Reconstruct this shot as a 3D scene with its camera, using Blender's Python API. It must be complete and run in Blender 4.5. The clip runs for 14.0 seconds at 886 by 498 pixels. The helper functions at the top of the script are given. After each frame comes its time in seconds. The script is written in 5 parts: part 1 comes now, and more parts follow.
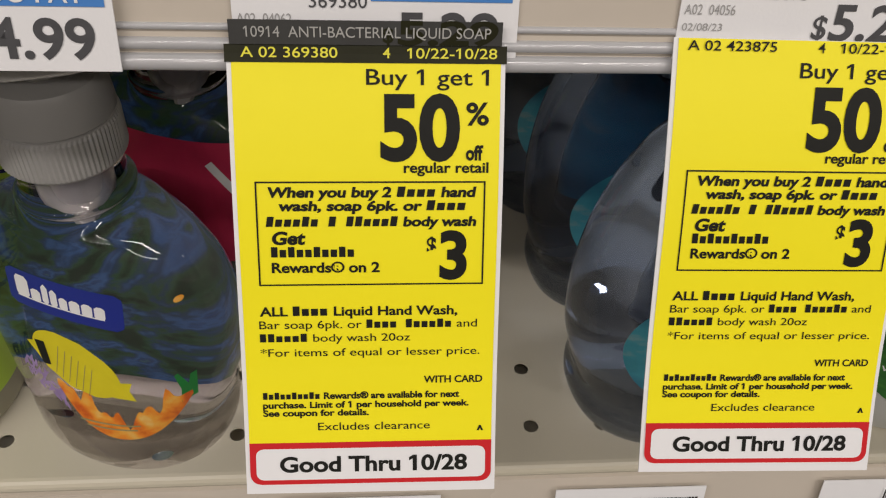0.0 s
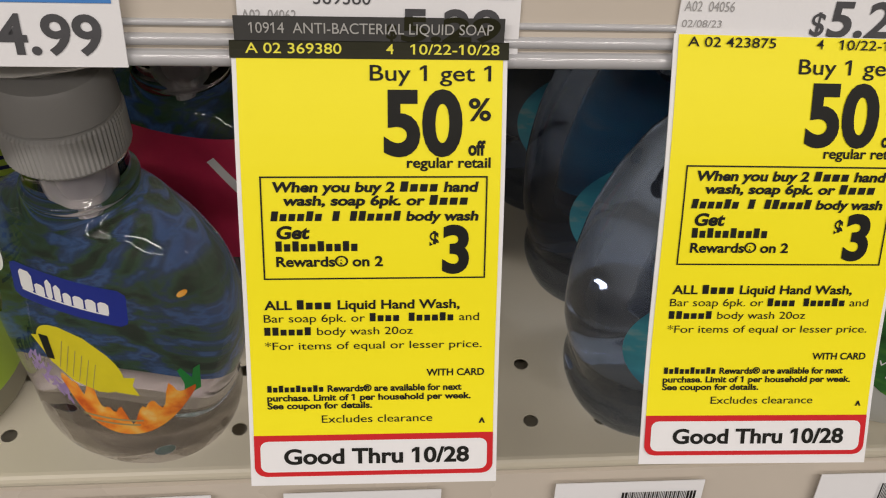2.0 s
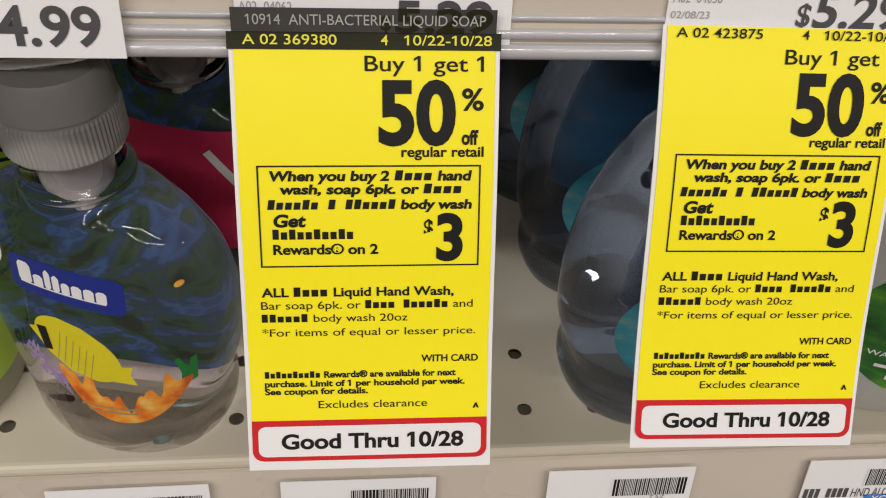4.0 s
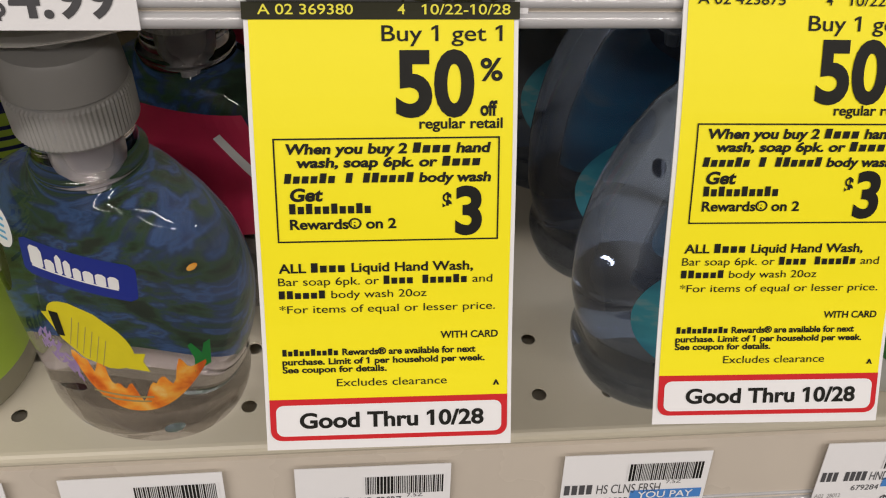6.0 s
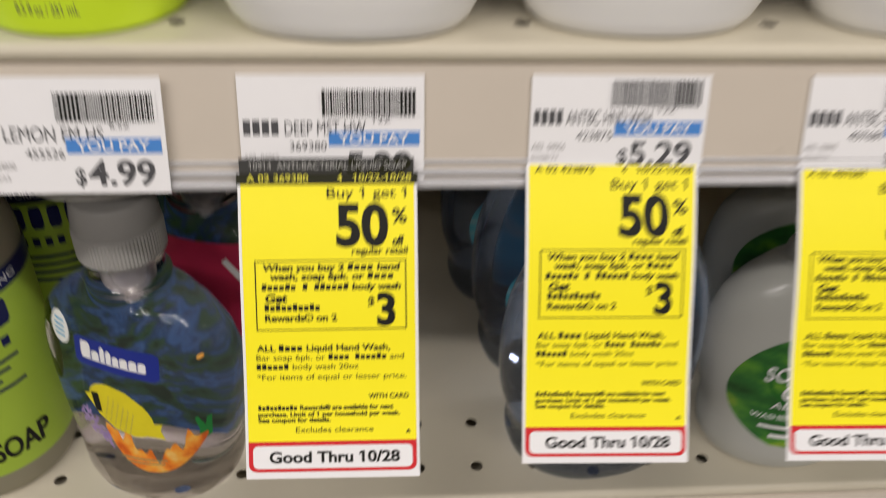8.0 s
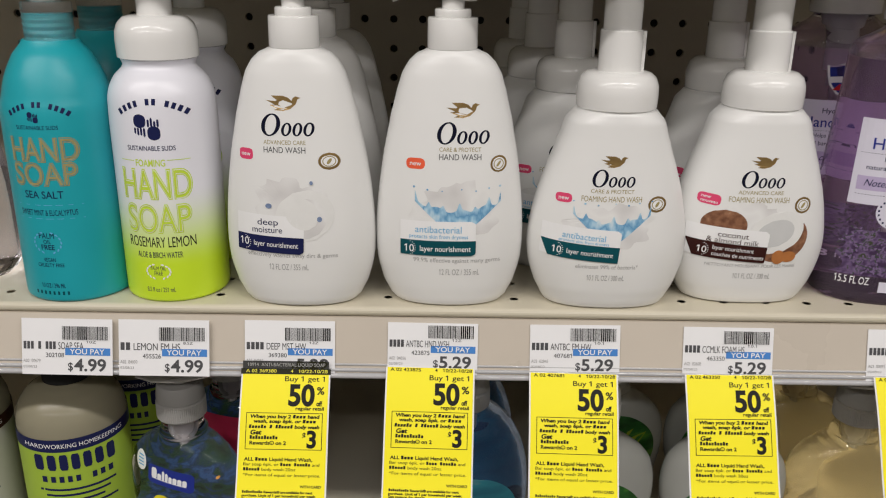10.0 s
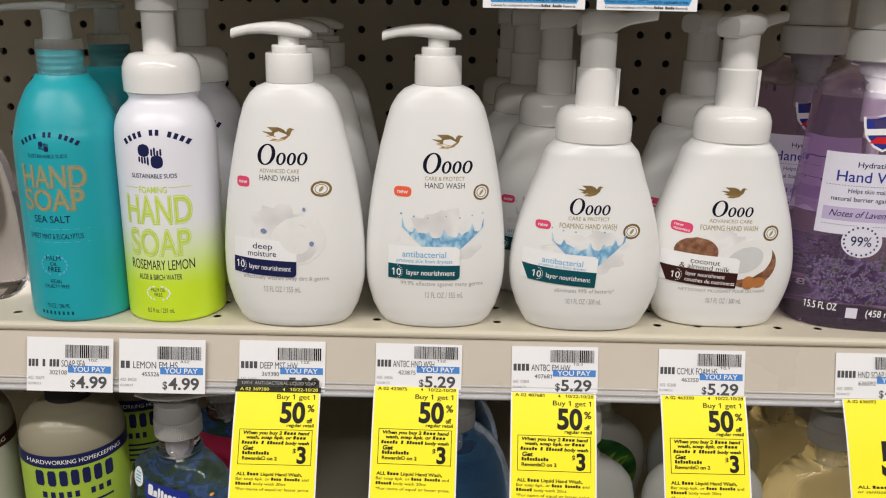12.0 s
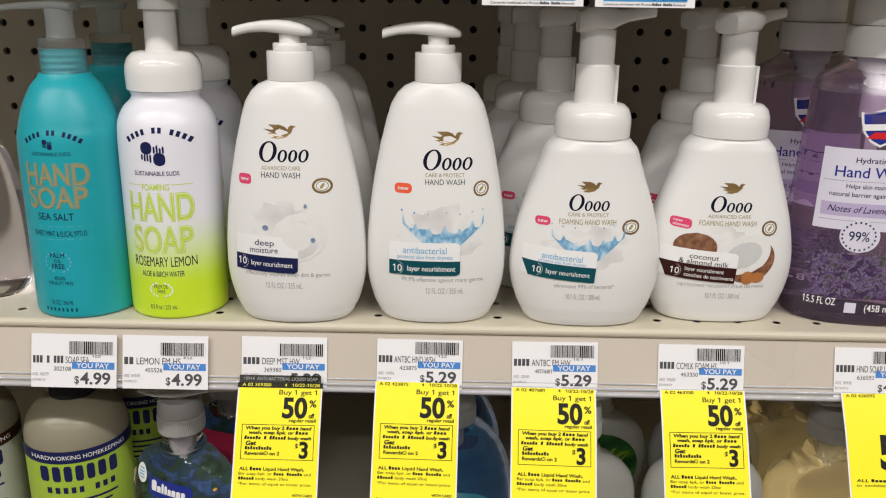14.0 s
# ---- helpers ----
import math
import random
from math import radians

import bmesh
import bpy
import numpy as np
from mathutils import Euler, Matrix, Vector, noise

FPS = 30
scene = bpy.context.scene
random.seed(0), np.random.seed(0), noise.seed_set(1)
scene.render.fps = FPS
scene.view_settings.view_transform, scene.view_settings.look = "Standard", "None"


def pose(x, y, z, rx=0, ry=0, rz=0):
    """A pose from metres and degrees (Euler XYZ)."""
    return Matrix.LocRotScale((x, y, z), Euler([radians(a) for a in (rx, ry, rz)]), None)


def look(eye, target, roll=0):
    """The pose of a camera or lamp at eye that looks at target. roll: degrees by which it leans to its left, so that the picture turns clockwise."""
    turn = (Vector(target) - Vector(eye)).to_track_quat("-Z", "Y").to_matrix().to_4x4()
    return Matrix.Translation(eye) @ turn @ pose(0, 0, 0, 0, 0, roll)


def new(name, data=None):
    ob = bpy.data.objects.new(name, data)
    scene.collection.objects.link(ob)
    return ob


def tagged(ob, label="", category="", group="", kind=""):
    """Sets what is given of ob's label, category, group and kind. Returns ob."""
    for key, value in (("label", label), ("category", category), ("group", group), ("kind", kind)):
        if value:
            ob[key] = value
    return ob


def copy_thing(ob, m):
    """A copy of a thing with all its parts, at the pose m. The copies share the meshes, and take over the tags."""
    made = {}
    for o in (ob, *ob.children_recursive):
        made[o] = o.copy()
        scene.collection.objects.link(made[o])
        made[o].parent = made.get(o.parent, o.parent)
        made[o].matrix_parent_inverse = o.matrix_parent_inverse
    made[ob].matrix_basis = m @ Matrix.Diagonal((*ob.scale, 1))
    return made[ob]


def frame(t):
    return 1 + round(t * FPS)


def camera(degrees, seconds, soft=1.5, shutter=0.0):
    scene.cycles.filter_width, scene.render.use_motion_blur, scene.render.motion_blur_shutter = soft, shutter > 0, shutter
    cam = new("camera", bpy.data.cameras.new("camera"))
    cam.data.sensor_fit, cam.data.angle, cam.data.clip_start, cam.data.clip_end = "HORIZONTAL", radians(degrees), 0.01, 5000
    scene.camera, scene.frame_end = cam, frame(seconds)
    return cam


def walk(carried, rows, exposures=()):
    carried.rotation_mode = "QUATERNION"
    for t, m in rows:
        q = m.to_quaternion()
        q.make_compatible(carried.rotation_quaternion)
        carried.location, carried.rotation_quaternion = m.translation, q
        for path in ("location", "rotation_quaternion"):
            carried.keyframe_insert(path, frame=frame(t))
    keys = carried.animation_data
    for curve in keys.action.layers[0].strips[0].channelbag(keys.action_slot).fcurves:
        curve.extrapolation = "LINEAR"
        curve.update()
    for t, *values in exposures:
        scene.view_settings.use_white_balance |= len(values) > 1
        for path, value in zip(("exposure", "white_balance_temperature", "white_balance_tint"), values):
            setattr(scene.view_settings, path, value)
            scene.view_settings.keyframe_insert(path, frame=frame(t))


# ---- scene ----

from mathutils import geometry

cam = camera(55.5, 14.0, soft=1.1, shutter=0.5)
# seconds, eye x y z, yaw, pitch, roll
ROWS = [
    (0, -0.0089, -0.0091, 1.3969, -6.80, -43.58, 4.10),
    (0.5, -0.0096, -0.0084, 1.3950, -6.71, -43.88, 4.12),
    (1, -0.0107, -0.0080, 1.3968, -6.77, -43.92, 4.28),
    (1.5, -0.0097, -0.0090, 1.3977, -6.78, -43.90, 4.23),
    (2, -0.0100, -0.0108, 1.3976, -7.01, -43.73, 4.24),
    (2.5, -0.0103, -0.0112, 1.3971, -7.40, -43.57, 4.41),
    (3, -0.0099, -0.0134, 1.3990, -7.58, -43.71, 4.46),
    (5.5, -0.0125, -0.0147, 1.3948, -7.23, -44.22, 4.09),
    (6, -0.0133, -0.0156, 1.3930, -7.26, -44.11, 3.65),
    (6.5, -0.0121, -0.0176, 1.3946, -7.28, -43.98, 3.55),
    (7, -0.0113, -0.0223, 1.3991, -7.21, -43.44, 3.46),
    (7.5, -0.0107, -0.0343, 1.4050, -6.88, -42.06, 3.15),
    (7.6, -0.0075, -0.0391, 1.4069, -6.54, -41.36, 2.95),
    (8, 0.0065, -0.0836, 1.4430, -5.16, -35.84, 2.16),
    (8.5, 0.0293, -0.1702, 1.5134, -3.41, -28.17, 1.08),
    (9, 0.0544, -0.2433, 1.5501, -1.46, -23.70, 0.74),
    (11.3, 0.0900, -0.3352, 1.5496, 0.30, -17.55, 1.08),
    (11.5, 0.0910, -0.3382, 1.5494, 0.37, -17.25, 1.14),
    (12, 0.0937, -0.3424, 1.5493, 0.27, -16.76, 1.10),
    (12.5, 0.0953, -0.3434, 1.5494, 0.28, -16.49, 0.81),
    (13, 0.0989, -0.3446, 1.5499, 0.24, -16.36, 0.67),
    (13.5, 0.0969, -0.3459, 1.5504, 0.40, -16.54, 0.67),
    (14, 0.0952, -0.3464, 1.5485, 0.47, -16.81, 0.87),
]


def ahead(yaw, pitch):
    a, b = radians(yaw), radians(pitch)
    return Vector((-math.sin(a) * math.cos(b), math.cos(a) * math.cos(b), math.sin(b)))


walk(cam, [(t, look((x, y, z), Vector((x, y, z)) + ahead(yaw, pitch), roll)) for t, x, y, z, yaw, pitch, roll in ROWS],
     exposures=[(0.0, -0.54, 6720, 12.5), (3.0, -0.44, 6720, 12.5), (5.5, -0.41, 6720, 12.5), (7.5, -0.36, 6720, 12.5), (8.0, -0.30, 6650, 12.5), (8.5, -0.36, 6600, 12), (9.0, -0.46, 6500, 11), (11.3, -0.12, 6500, 10.5), (14.0, -0.09, 6500, 10.5)])

# ---------------------------------------------------------------- light
world = bpy.data.worlds.new("store_air")
scene.world = world
world.use_nodes = True
world.node_tree.nodes["Background"].inputs[0].default_value = (0.9, 0.95, 1.0, 1)
world.node_tree.nodes["Background"].inputs[1].default_value = 0.01


def strip_lamp(x, y, z, length, width, power):
    data = bpy.data.lights.new("fluorescent_strip", "AREA")
    data.shape, data.size, data.size_y, data.energy = "RECTANGLE", length, width, power
    data.color = (1.0, 0.955, 0.92)
    ob = new("fluorescent_strip", data)
    ob.matrix_world = pose(x, y, z)
    return ob


# The row at y -2.2 is an unseen fill, added to brighten upright fronts.
LAMPS = [(-1.3, -1.0, 35), (1.3, -1.0, 35), (-1.3, -2.2, 32), (1.3, -2.2, 32)]
for lx, ly, power in LAMPS:
    strip_lamp(lx, ly, 2.93, 2.3, 0.12, power)

# ---------------------------------------------------------------- materials


def mat(name, col, rough=0.5, metal=0.0, var=0.05, scale=60.0, bump=0.0, bscale=400.0, trans=0.0, ior=1.45, coat=0.0, sss=0.0, rvar=0.0):
    m = bpy.data.materials.new(name)
    m.use_nodes = True
    nt = m.node_tree
    b = nt.nodes["Principled BSDF"]
    b.inputs["Roughness"].default_value = rough
    b.inputs["Metallic"].default_value = metal
    b.inputs["Transmission Weight"].default_value = trans
    b.inputs["IOR"].default_value = ior
    b.inputs["Coat Weight"].default_value = coat
    b.inputs["Coat Roughness"].default_value = 0.08
    if sss:
        b.inputs["Subsurface Weight"].default_value = sss
        b.inputs["Subsurface Radius"].default_value = (1, 0.9, 0.8)
        b.inputs["Subsurface Scale"].default_value = 0.004
    tc = nt.nodes.new("ShaderNodeTexCoord")
    n1 = nt.nodes.new("ShaderNodeTexNoise")
    n1.inputs["Scale"].default_value = scale
    n1.inputs["Detail"].default_value = 5
    nt.links.new(tc.outputs["Object"], n1.inputs["Vector"])
    ramp = nt.nodes.new("ShaderNodeMix")
    ramp.data_type = "RGBA"
    ramp.inputs["A"].default_value = (*[max(0, c * (1 - var)) for c in col], 1)
    ramp.inputs["B"].default_value = (*[min(1, c * (1 + var)) for c in col], 1)
    nt.links.new(n1.outputs["Fac"], ramp.inputs["Factor"])
    nt.links.new(ramp.outputs["Result"], b.inputs["Base Color"])
    if rvar:
        r = nt.nodes.new("ShaderNodeMapRange")
        r.inputs["To Min"].default_value, r.inputs["To Max"].default_value = max(0.0, rough - rvar), min(1, rough + rvar)
        nt.links.new(n1.outputs["Fac"], r.inputs["Value"])
        nt.links.new(r.outputs["Result"], b.inputs["Roughness"])
    if bump:
        n2 = nt.nodes.new("ShaderNodeTexNoise")
        n2.inputs["Scale"].default_value = bscale
        n2.inputs["Detail"].default_value = 3
        nt.links.new(tc.outputs["Object"], n2.inputs["Vector"])
        bp = nt.nodes.new("ShaderNodeBump")
        bp.inputs["Strength"].default_value = bump
        bp.inputs["Distance"].default_value = 0.0006
        nt.links.new(n2.outputs["Fac"], bp.inputs["Height"])
        nt.links.new(bp.outputs["Normal"], b.inputs["Normal"])
    return m


def art_mat(name, stops, scale, rough=0.35, stretch=(1, 1, 1), detail=6.0):
    """Printed artwork: a noise field run through a row of ink colours."""
    m = bpy.data.materials.new(name)
    m.use_nodes = True
    nt = m.node_tree
    b = nt.nodes["Principled BSDF"]
    b.inputs["Roughness"].default_value = rough
    tc = nt.nodes.new("ShaderNodeTexCoord")
    mp = nt.nodes.new("ShaderNodeMapping")
    mp.inputs["Scale"].default_value = stretch
    n1 = nt.nodes.new("ShaderNodeTexNoise")
    n1.inputs["Scale"].default_value = scale
    n1.inputs["Detail"].default_value = detail
    cr = nt.nodes.new("ShaderNodeValToRGB")
    el = cr.color_ramp.elements
    while len(el) < len(stops):
        el.new(0.5)
    for e, (p, c) in zip(el, stops):
        e.position, e.color = p, (*c, 1)
    nt.links.new(tc.outputs["Object"], mp.inputs["Vector"])
    nt.links.new(mp.outputs["Vector"], n1.inputs["Vector"])
    nt.links.new(n1.outputs["Fac"], cr.inputs["Fac"])
    nt.links.new(cr.outputs["Color"], b.inputs["Base Color"])
    return m


def fade_mat(name, low, high, z0, z1, rough=0.3):
    """Two inks that blend between two heights of the thing."""
    m = bpy.data.materials.new(name)
    m.use_nodes = True
    nt = m.node_tree
    b = nt.nodes["Principled BSDF"]
    b.inputs["Roughness"].default_value = rough
    tc = nt.nodes.new("ShaderNodeTexCoord")
    sp = nt.nodes.new("ShaderNodeSeparateXYZ")
    mr = nt.nodes.new("ShaderNodeMapRange")
    mr.interpolation_type = "SMOOTHSTEP"
    mr.inputs["From Min"].default_value, mr.inputs["From Max"].default_value = z0, z1
    mx = nt.nodes.new("ShaderNodeMix")
    mx.data_type = "RGBA"
    mx.inputs["A"].default_value, mx.inputs["B"].default_value = (*low, 1), (*high, 1)
    nt.links.new(tc.outputs["Object"], sp.inputs["Vector"])
    nt.links.new(sp.outputs["Z"], mr.inputs["Value"])
    nt.links.new(mr.outputs["Result"], mx.inputs["Factor"])
    nt.links.new(mx.outputs["Result"], b.inputs["Base Color"])
    return m


CREAM = mat("cream_enamel", (0.59, 0.545, 0.43), 0.38, var=0.05, scale=25, bump=0.05, bscale=900, rvar=0.08)
RAIL = mat("beige_rail", (0.58, 0.52, 0.44), 0.28, var=0.13, scale=12, coat=0.6, rvar=0.06)
CLEAR_RIDGE = mat("clear_plastic_edge", (0.46, 0.46, 0.47), 0.12, var=0.08, scale=30, coat=0.8)
PEG = mat("taupe_pegboard", (0.40, 0.365, 0.31), 0.6, var=0.07, scale=20, bump=0.12, bscale=700)
# Black of the bottle caps, and of the shade painted behind the peg holes.
DARK = mat("black_cap_and_hole_shade", (0.01, 0.01, 0.01), 0.8, var=0.2)
PAPER = mat("white_paper", (0.83, 0.83, 0.84), 0.55, var=0.015, scale=120, bump=0.05, bscale=1500)
YELLOW = mat("yellow_print", (0.96, 0.85, 0.007), 0.5, var=0.02, scale=50, bump=0.04, bscale=1500)
INK = mat("black_ink", (0.016, 0.016, 0.014), 0.45, var=0.2, scale=300)
GREYINK = mat("grey_ink", (0.085, 0.085, 0.09), 0.5, var=0.2, scale=300)
FAINTINK = mat("faint_ink", (0.36, 0.355, 0.35), 0.5, var=0.1, scale=300)
OLIVE = mat("black_header", (0.022, 0.022, 0.010), 0.4, var=0.2, scale=100)
SMOKE = mat("grey_header", (0.060, 0.060, 0.058), 0.4, var=0.25, scale=100)
YELLOWINK = mat("yellow_ink", (0.80, 0.74, 0.05), 0.5)
LIGHTINK = mat("pale_ink", (0.42, 0.42, 0.40), 0.5)
RED = mat("red_ink", (0.62, 0.012, 0.018), 0.45, var=0.05)
PAYBLUE = mat("blue_ink_panel", (0.065, 0.24, 0.62), 0.45, var=0.05)
WHITEINK = mat("white_ink", (0.85, 0.85, 0.85), 0.45)
NAVY = mat("navy_ink", (0.014, 0.018, 0.075), 0.35, var=0.1)
MARKINK = mat("near_black_ink", (0.007, 0.008, 0.022), 0.35, var=0.1)
TEALINK = mat("dark_teal_ink", (0.006, 0.075, 0.095), 0.35, var=0.1)
SKYINK = mat("sky_blue_ink", (0.12, 0.42, 0.68), 0.4)
DROPINK = mat("blue_grey_drop_ink", (0.20, 0.27, 0.42), 0.25, var=0.5, scale=500)
BROWNINK = mat("dark_brown_ink", (0.040, 0.012, 0.010), 0.4)
GOLD = mat("gold_foil", (0.45, 0.30, 0.12), 0.32, metal=0.75, var=0.25, scale=90)
PINK = mat("pink_ink", (0.72, 0.06, 0.16), 0.4)
CORAL = mat("coral_ink", (0.83, 0.12, 0.05), 0.4)
WHITE_PLASTIC = mat("white_bottle_plastic", (0.80, 0.80, 0.785), 0.30, var=0.015, scale=40, bump=0.02, bscale=500, rvar=0.05)
WHITE_GLOSS = mat("white_gloss_plastic", (0.78, 0.775, 0.755), 0.16, var=0.015, scale=40, rvar=0.04)
TEAL = mat("teal_plastic", (0.012, 0.36, 0.42), 0.36, var=0.05, scale=40, bump=0.03, rvar=0.05)
LIME_FADE = fade_mat("lime_to_white", (0.60, 0.82, 0.03), (0.80, 0.80, 0.86), 0.022, 0.072)
LIMEINK = mat("lime_ink", (0.55, 0.72, 0.06), 0.4)
TANINK = mat("tan_ink", (0.36, 0.30, 0.13), 0.4)
FROST = mat("frosted_clear_plastic", (0.82, 0.87, 0.87), 0.2, trans=0.6, ior=1.3, var=0.03)
FROST_CLEAR = mat("clear_collar_plastic", (0.90, 0.94, 0.94), 0.16, trans=0.93, ior=1.2, var=0.02)
FROST_GREY = mat("frosted_grey_plastic", (0.62, 0.61, 0.585), 0.30, trans=0.5, ior=1.3, var=0.05, bump=0.05)
GLASSY = mat("clear_soap_bottle", (0.78, 0.75, 0.84), 0.02, trans=1.0, ior=1.40, var=0.0)
SOAPGLASS = mat("clear_lilac_soap_bottle", (0.78, 0.74, 0.84), 0.02, trans=1.0, ior=1.40, var=0.0)
BLUEGLASS = mat("blue_soap_bottle", (0.34, 0.43, 0.63), 0.03, trans=0.96, ior=1.3, var=0.02)
PURPLEGLASS = mat("purple_soap_bottle", (0.66, 0.48, 0.72), 0.04, trans=0.92, ior=1.25, var=0.03)
AMBERGLASS = mat("amber_soap_bottle", (0.90, 0.76, 0.42), 0.04, trans=0.78, ior=1.38, var=0.05)
PEARL = mat("pearl_bottle", (0.60, 0.61, 0.57), 0.22, trans=0.15, var=0.03, sss=0.0)
LIMELABEL = mat("lime_label", (0.36, 0.52, 0.05), 0.42, var=0.05, scale=30)
AQUA_ART = art_mat("reef_artwork", [(0.36, (0.012, 0.030, 0.016)), (0.45, (0.030, 0.085, 0.038)), (0.51, (0.022, 0.055, 0.12)), (0.58, (0.045, 0.12, 0.28)), (0.64, (0.028, 0.060, 0.15)), (0.74, (0.09, 0.21, 0.15))], 120, stretch=(1, 1, 1.3), detail=9.0)
ALOE_ART = art_mat("aloe_artwork", [(0.35, (0.012, 0.07, 0.012)), (0.5, (0.03, 0.17, 0.03)), (0.62, (0.10, 0.32, 0.03)), (0.75, (0.45, 0.55, 0.04))], 45, stretch=(1, 1, 2.5))
SEA_ART = art_mat("seaside_artwork", [(0.35, (0.02, 0.16, 0.24)), (0.5, (0.04, 0.30, 0.38)), (0.6, (0.48, 0.43, 0.33)), (0.75, (0.6, 0.54, 0.44))], 34, stretch=(0.3, 1, 1.2))
LAV_ART = art_mat("lavender_artwork", [(0.40, (0.05, 0.025, 0.07)), (0.48, (0.10, 0.06, 0.14)), (0.55, (0.17, 0.11, 0.23)), (0.63, (0.05, 0.06, 0.03))], 220)
SPLASH = art_mat("pale_milk_artwork", [(0.30, (0.60, 0.59, 0.58)), (0.45, (0.71, 0.70, 0.69)), (0.55, (0.80, 0.80, 0.785)), (0.70, (0.70, 0.69, 0.68))], 38, detail=2.0)
SPLASHBLUE = art_mat("water_splash_artwork", [(0.30, (0.66, 0.76, 0.80)), (0.40, (0.34, 0.58, 0.75)), (0.50, (0.12, 0.32, 0.54)), (0.58, (0.36, 0.58, 0.74)), (0.70, (0.70, 0.78, 0.81))], 95, stretch=(1.3, 1, 0.7), detail=3.0)
NUT = art_mat("coconut_artwork", [(0.3, (0.13, 0.05, 0.025)), (0.6, (0.28, 0.13, 0.07)), (0.8, (0.42, 0.24, 0.14))], 300)
HOLLOW = mat("coconut_hollow_artwork", (0.60, 0.605, 0.60), 0.35, var=0.12, scale=60)
FLESH = mat("coconut_flesh_artwork", (0.78, 0.78, 0.76), 0.35, var=0.08, scale=90)
ALMOND = mat("almond_artwork", (0.45, 0.17, 0.05), 0.4, var=0.3, scale=200)
FISH = mat("yellow_fish_artwork", (0.72, 0.62, 0.02), 0.35, var=0.15, scale=120)
ORANGE = art_mat("orange_coral_artwork", [(0.35, (0.62, 0.10, 0.01)), (0.48, (0.84, 0.24, 0.02)), (0.60, (0.88, 0.40, 0.05)), (0.72, (0.86, 0.55, 0.16))], 150)
LILAC = mat("lilac_coral_artwork", (0.32, 0.22, 0.45), 0.35, var=0.3, scale=200)
REDART = mat("red_label_artwork", (0.60, 0.035, 0.10), 0.35, var=0.3, scale=60)
LOGOBLUE = mat("royal_blue_label", (0.015, 0.03, 0.26), 0.35, var=0.1)
LILACLABEL = mat("pale_lilac_label", (0.70, 0.68, 0.78), 0.4, var=0.02)
for dull in (INK, GREYINK, OLIVE, SMOKE, MARKINK, NAVY, TEALINK, BROWNINK):
    dull.node_tree.nodes["Principled BSDF"].inputs["Specular IOR Level"].default_value = 0.15
FLOORM = mat("vinyl_floor", (0.20, 0.19, 0.175), 0.35, var=0.08, scale=3)
WALLM = mat("painted_wall", (0.25, 0.24, 0.225), 0.7, var=0.04, scale=4)
CEILM = mat("ceiling_tile", (0.48, 0.48, 0.47), 0.85, var=0.03, scale=30, bump=0.2, bscale=200)

# ---------------------------------------------------------------- building tools


def mesh_of(name, verts, faces, material, smooth=False):
    me = bpy.data.meshes.new(name)
    me.from_pydata([tuple(v) for v in verts], [], [tuple(f) for f in faces])
    me.materials.append(material)
    if smooth:
        me.polygons.foreach_set("use_smooth", [True] * len(me.polygons))
        me.set_sharp_from_angle(angle=radians(38))
    me.update()
    return me


def part(name, geo, material, parent, label="", smooth=False):
    """One mesh under a thing or a part. geo: (verts, faces) or a bmesh."""
    if isinstance(geo, bmesh.types.BMesh):
        me = bpy.data.meshes.new(name)
        geo.to_mesh(me)
        geo.free()
        me.materials.append(material)
        if smooth:
            me.polygons.foreach_set("use_smooth", [True] * len(me.polygons))
    else:
        me = mesh_of(name, geo[0], geo[1], material, smooth)
    ob = new(name, me)
    ob.parent = parent
    if label:
        ob["label"] = label
    return ob


def thing(name, label, category, group="", kind=""):
    return tagged(new(name), label, category, group, kind)


def solid(name, geo, material, label, category, kind="", smooth=False):
    return tagged(new(name, mesh_of(name, geo[0], geo[1], material, smooth)), label, category, "", kind)


def box(x0, x1, y0, y1, z0, z1):
    v = [(x, y, z) for x in (x0, x1) for y in (y0, y1) for z in (z0, z1)]
    return v, [(0, 1, 3, 2), (4, 6, 7, 5), (0, 4, 5, 1), (2, 3, 7, 6), (0, 2, 6, 4), (1, 5, 7, 3)]


def join(*geos):
    v, f = [], []
    for gv, gf in geos:
        n = len(v)
        v += list(gv)
        f += [tuple(i + n for i in q) for q in gf]
    return v, f


def extruded(profile, x0, x1):
    """A closed (y, z) outline, run along x."""
    n = len(profile)
    v = [(x0, y, z) for y, z in profile] + [(x1, y, z) for y, z in profile]
    f = [(i, (i + 1) % n, n + (i + 1) % n, n + i) for i in range(n)]
    return v, f + [tuple(range(n))[::-1], tuple(range(n, 2 * n))]


def dense(rings, steps=5):
    """Rings (z, half width, half depth, squareness), smoothed by a Catmull-Rom curve."""
    r = np.array(rings, float)
    out = []
    for i in range(len(r) - 1):
        p0, p1, p2, p3 = r[max(i - 1, 0)], r[i], r[i + 1], r[min(i + 2, len(r) - 1)]
        for k in range(steps):
            t = k / steps
            q = 0.5 * (2 * p1 + (p2 - p0) * t + (2 * p0 - 5 * p1 + 4 * p2 - p3) * t * t + (3 * p1 - p0 - 3 * p2 + p3) * t ** 3)
            q[0] = p1[0] + (p2[0] - p1[0]) * t
            out.append(q)
    return np.array(out + [r[-1]])


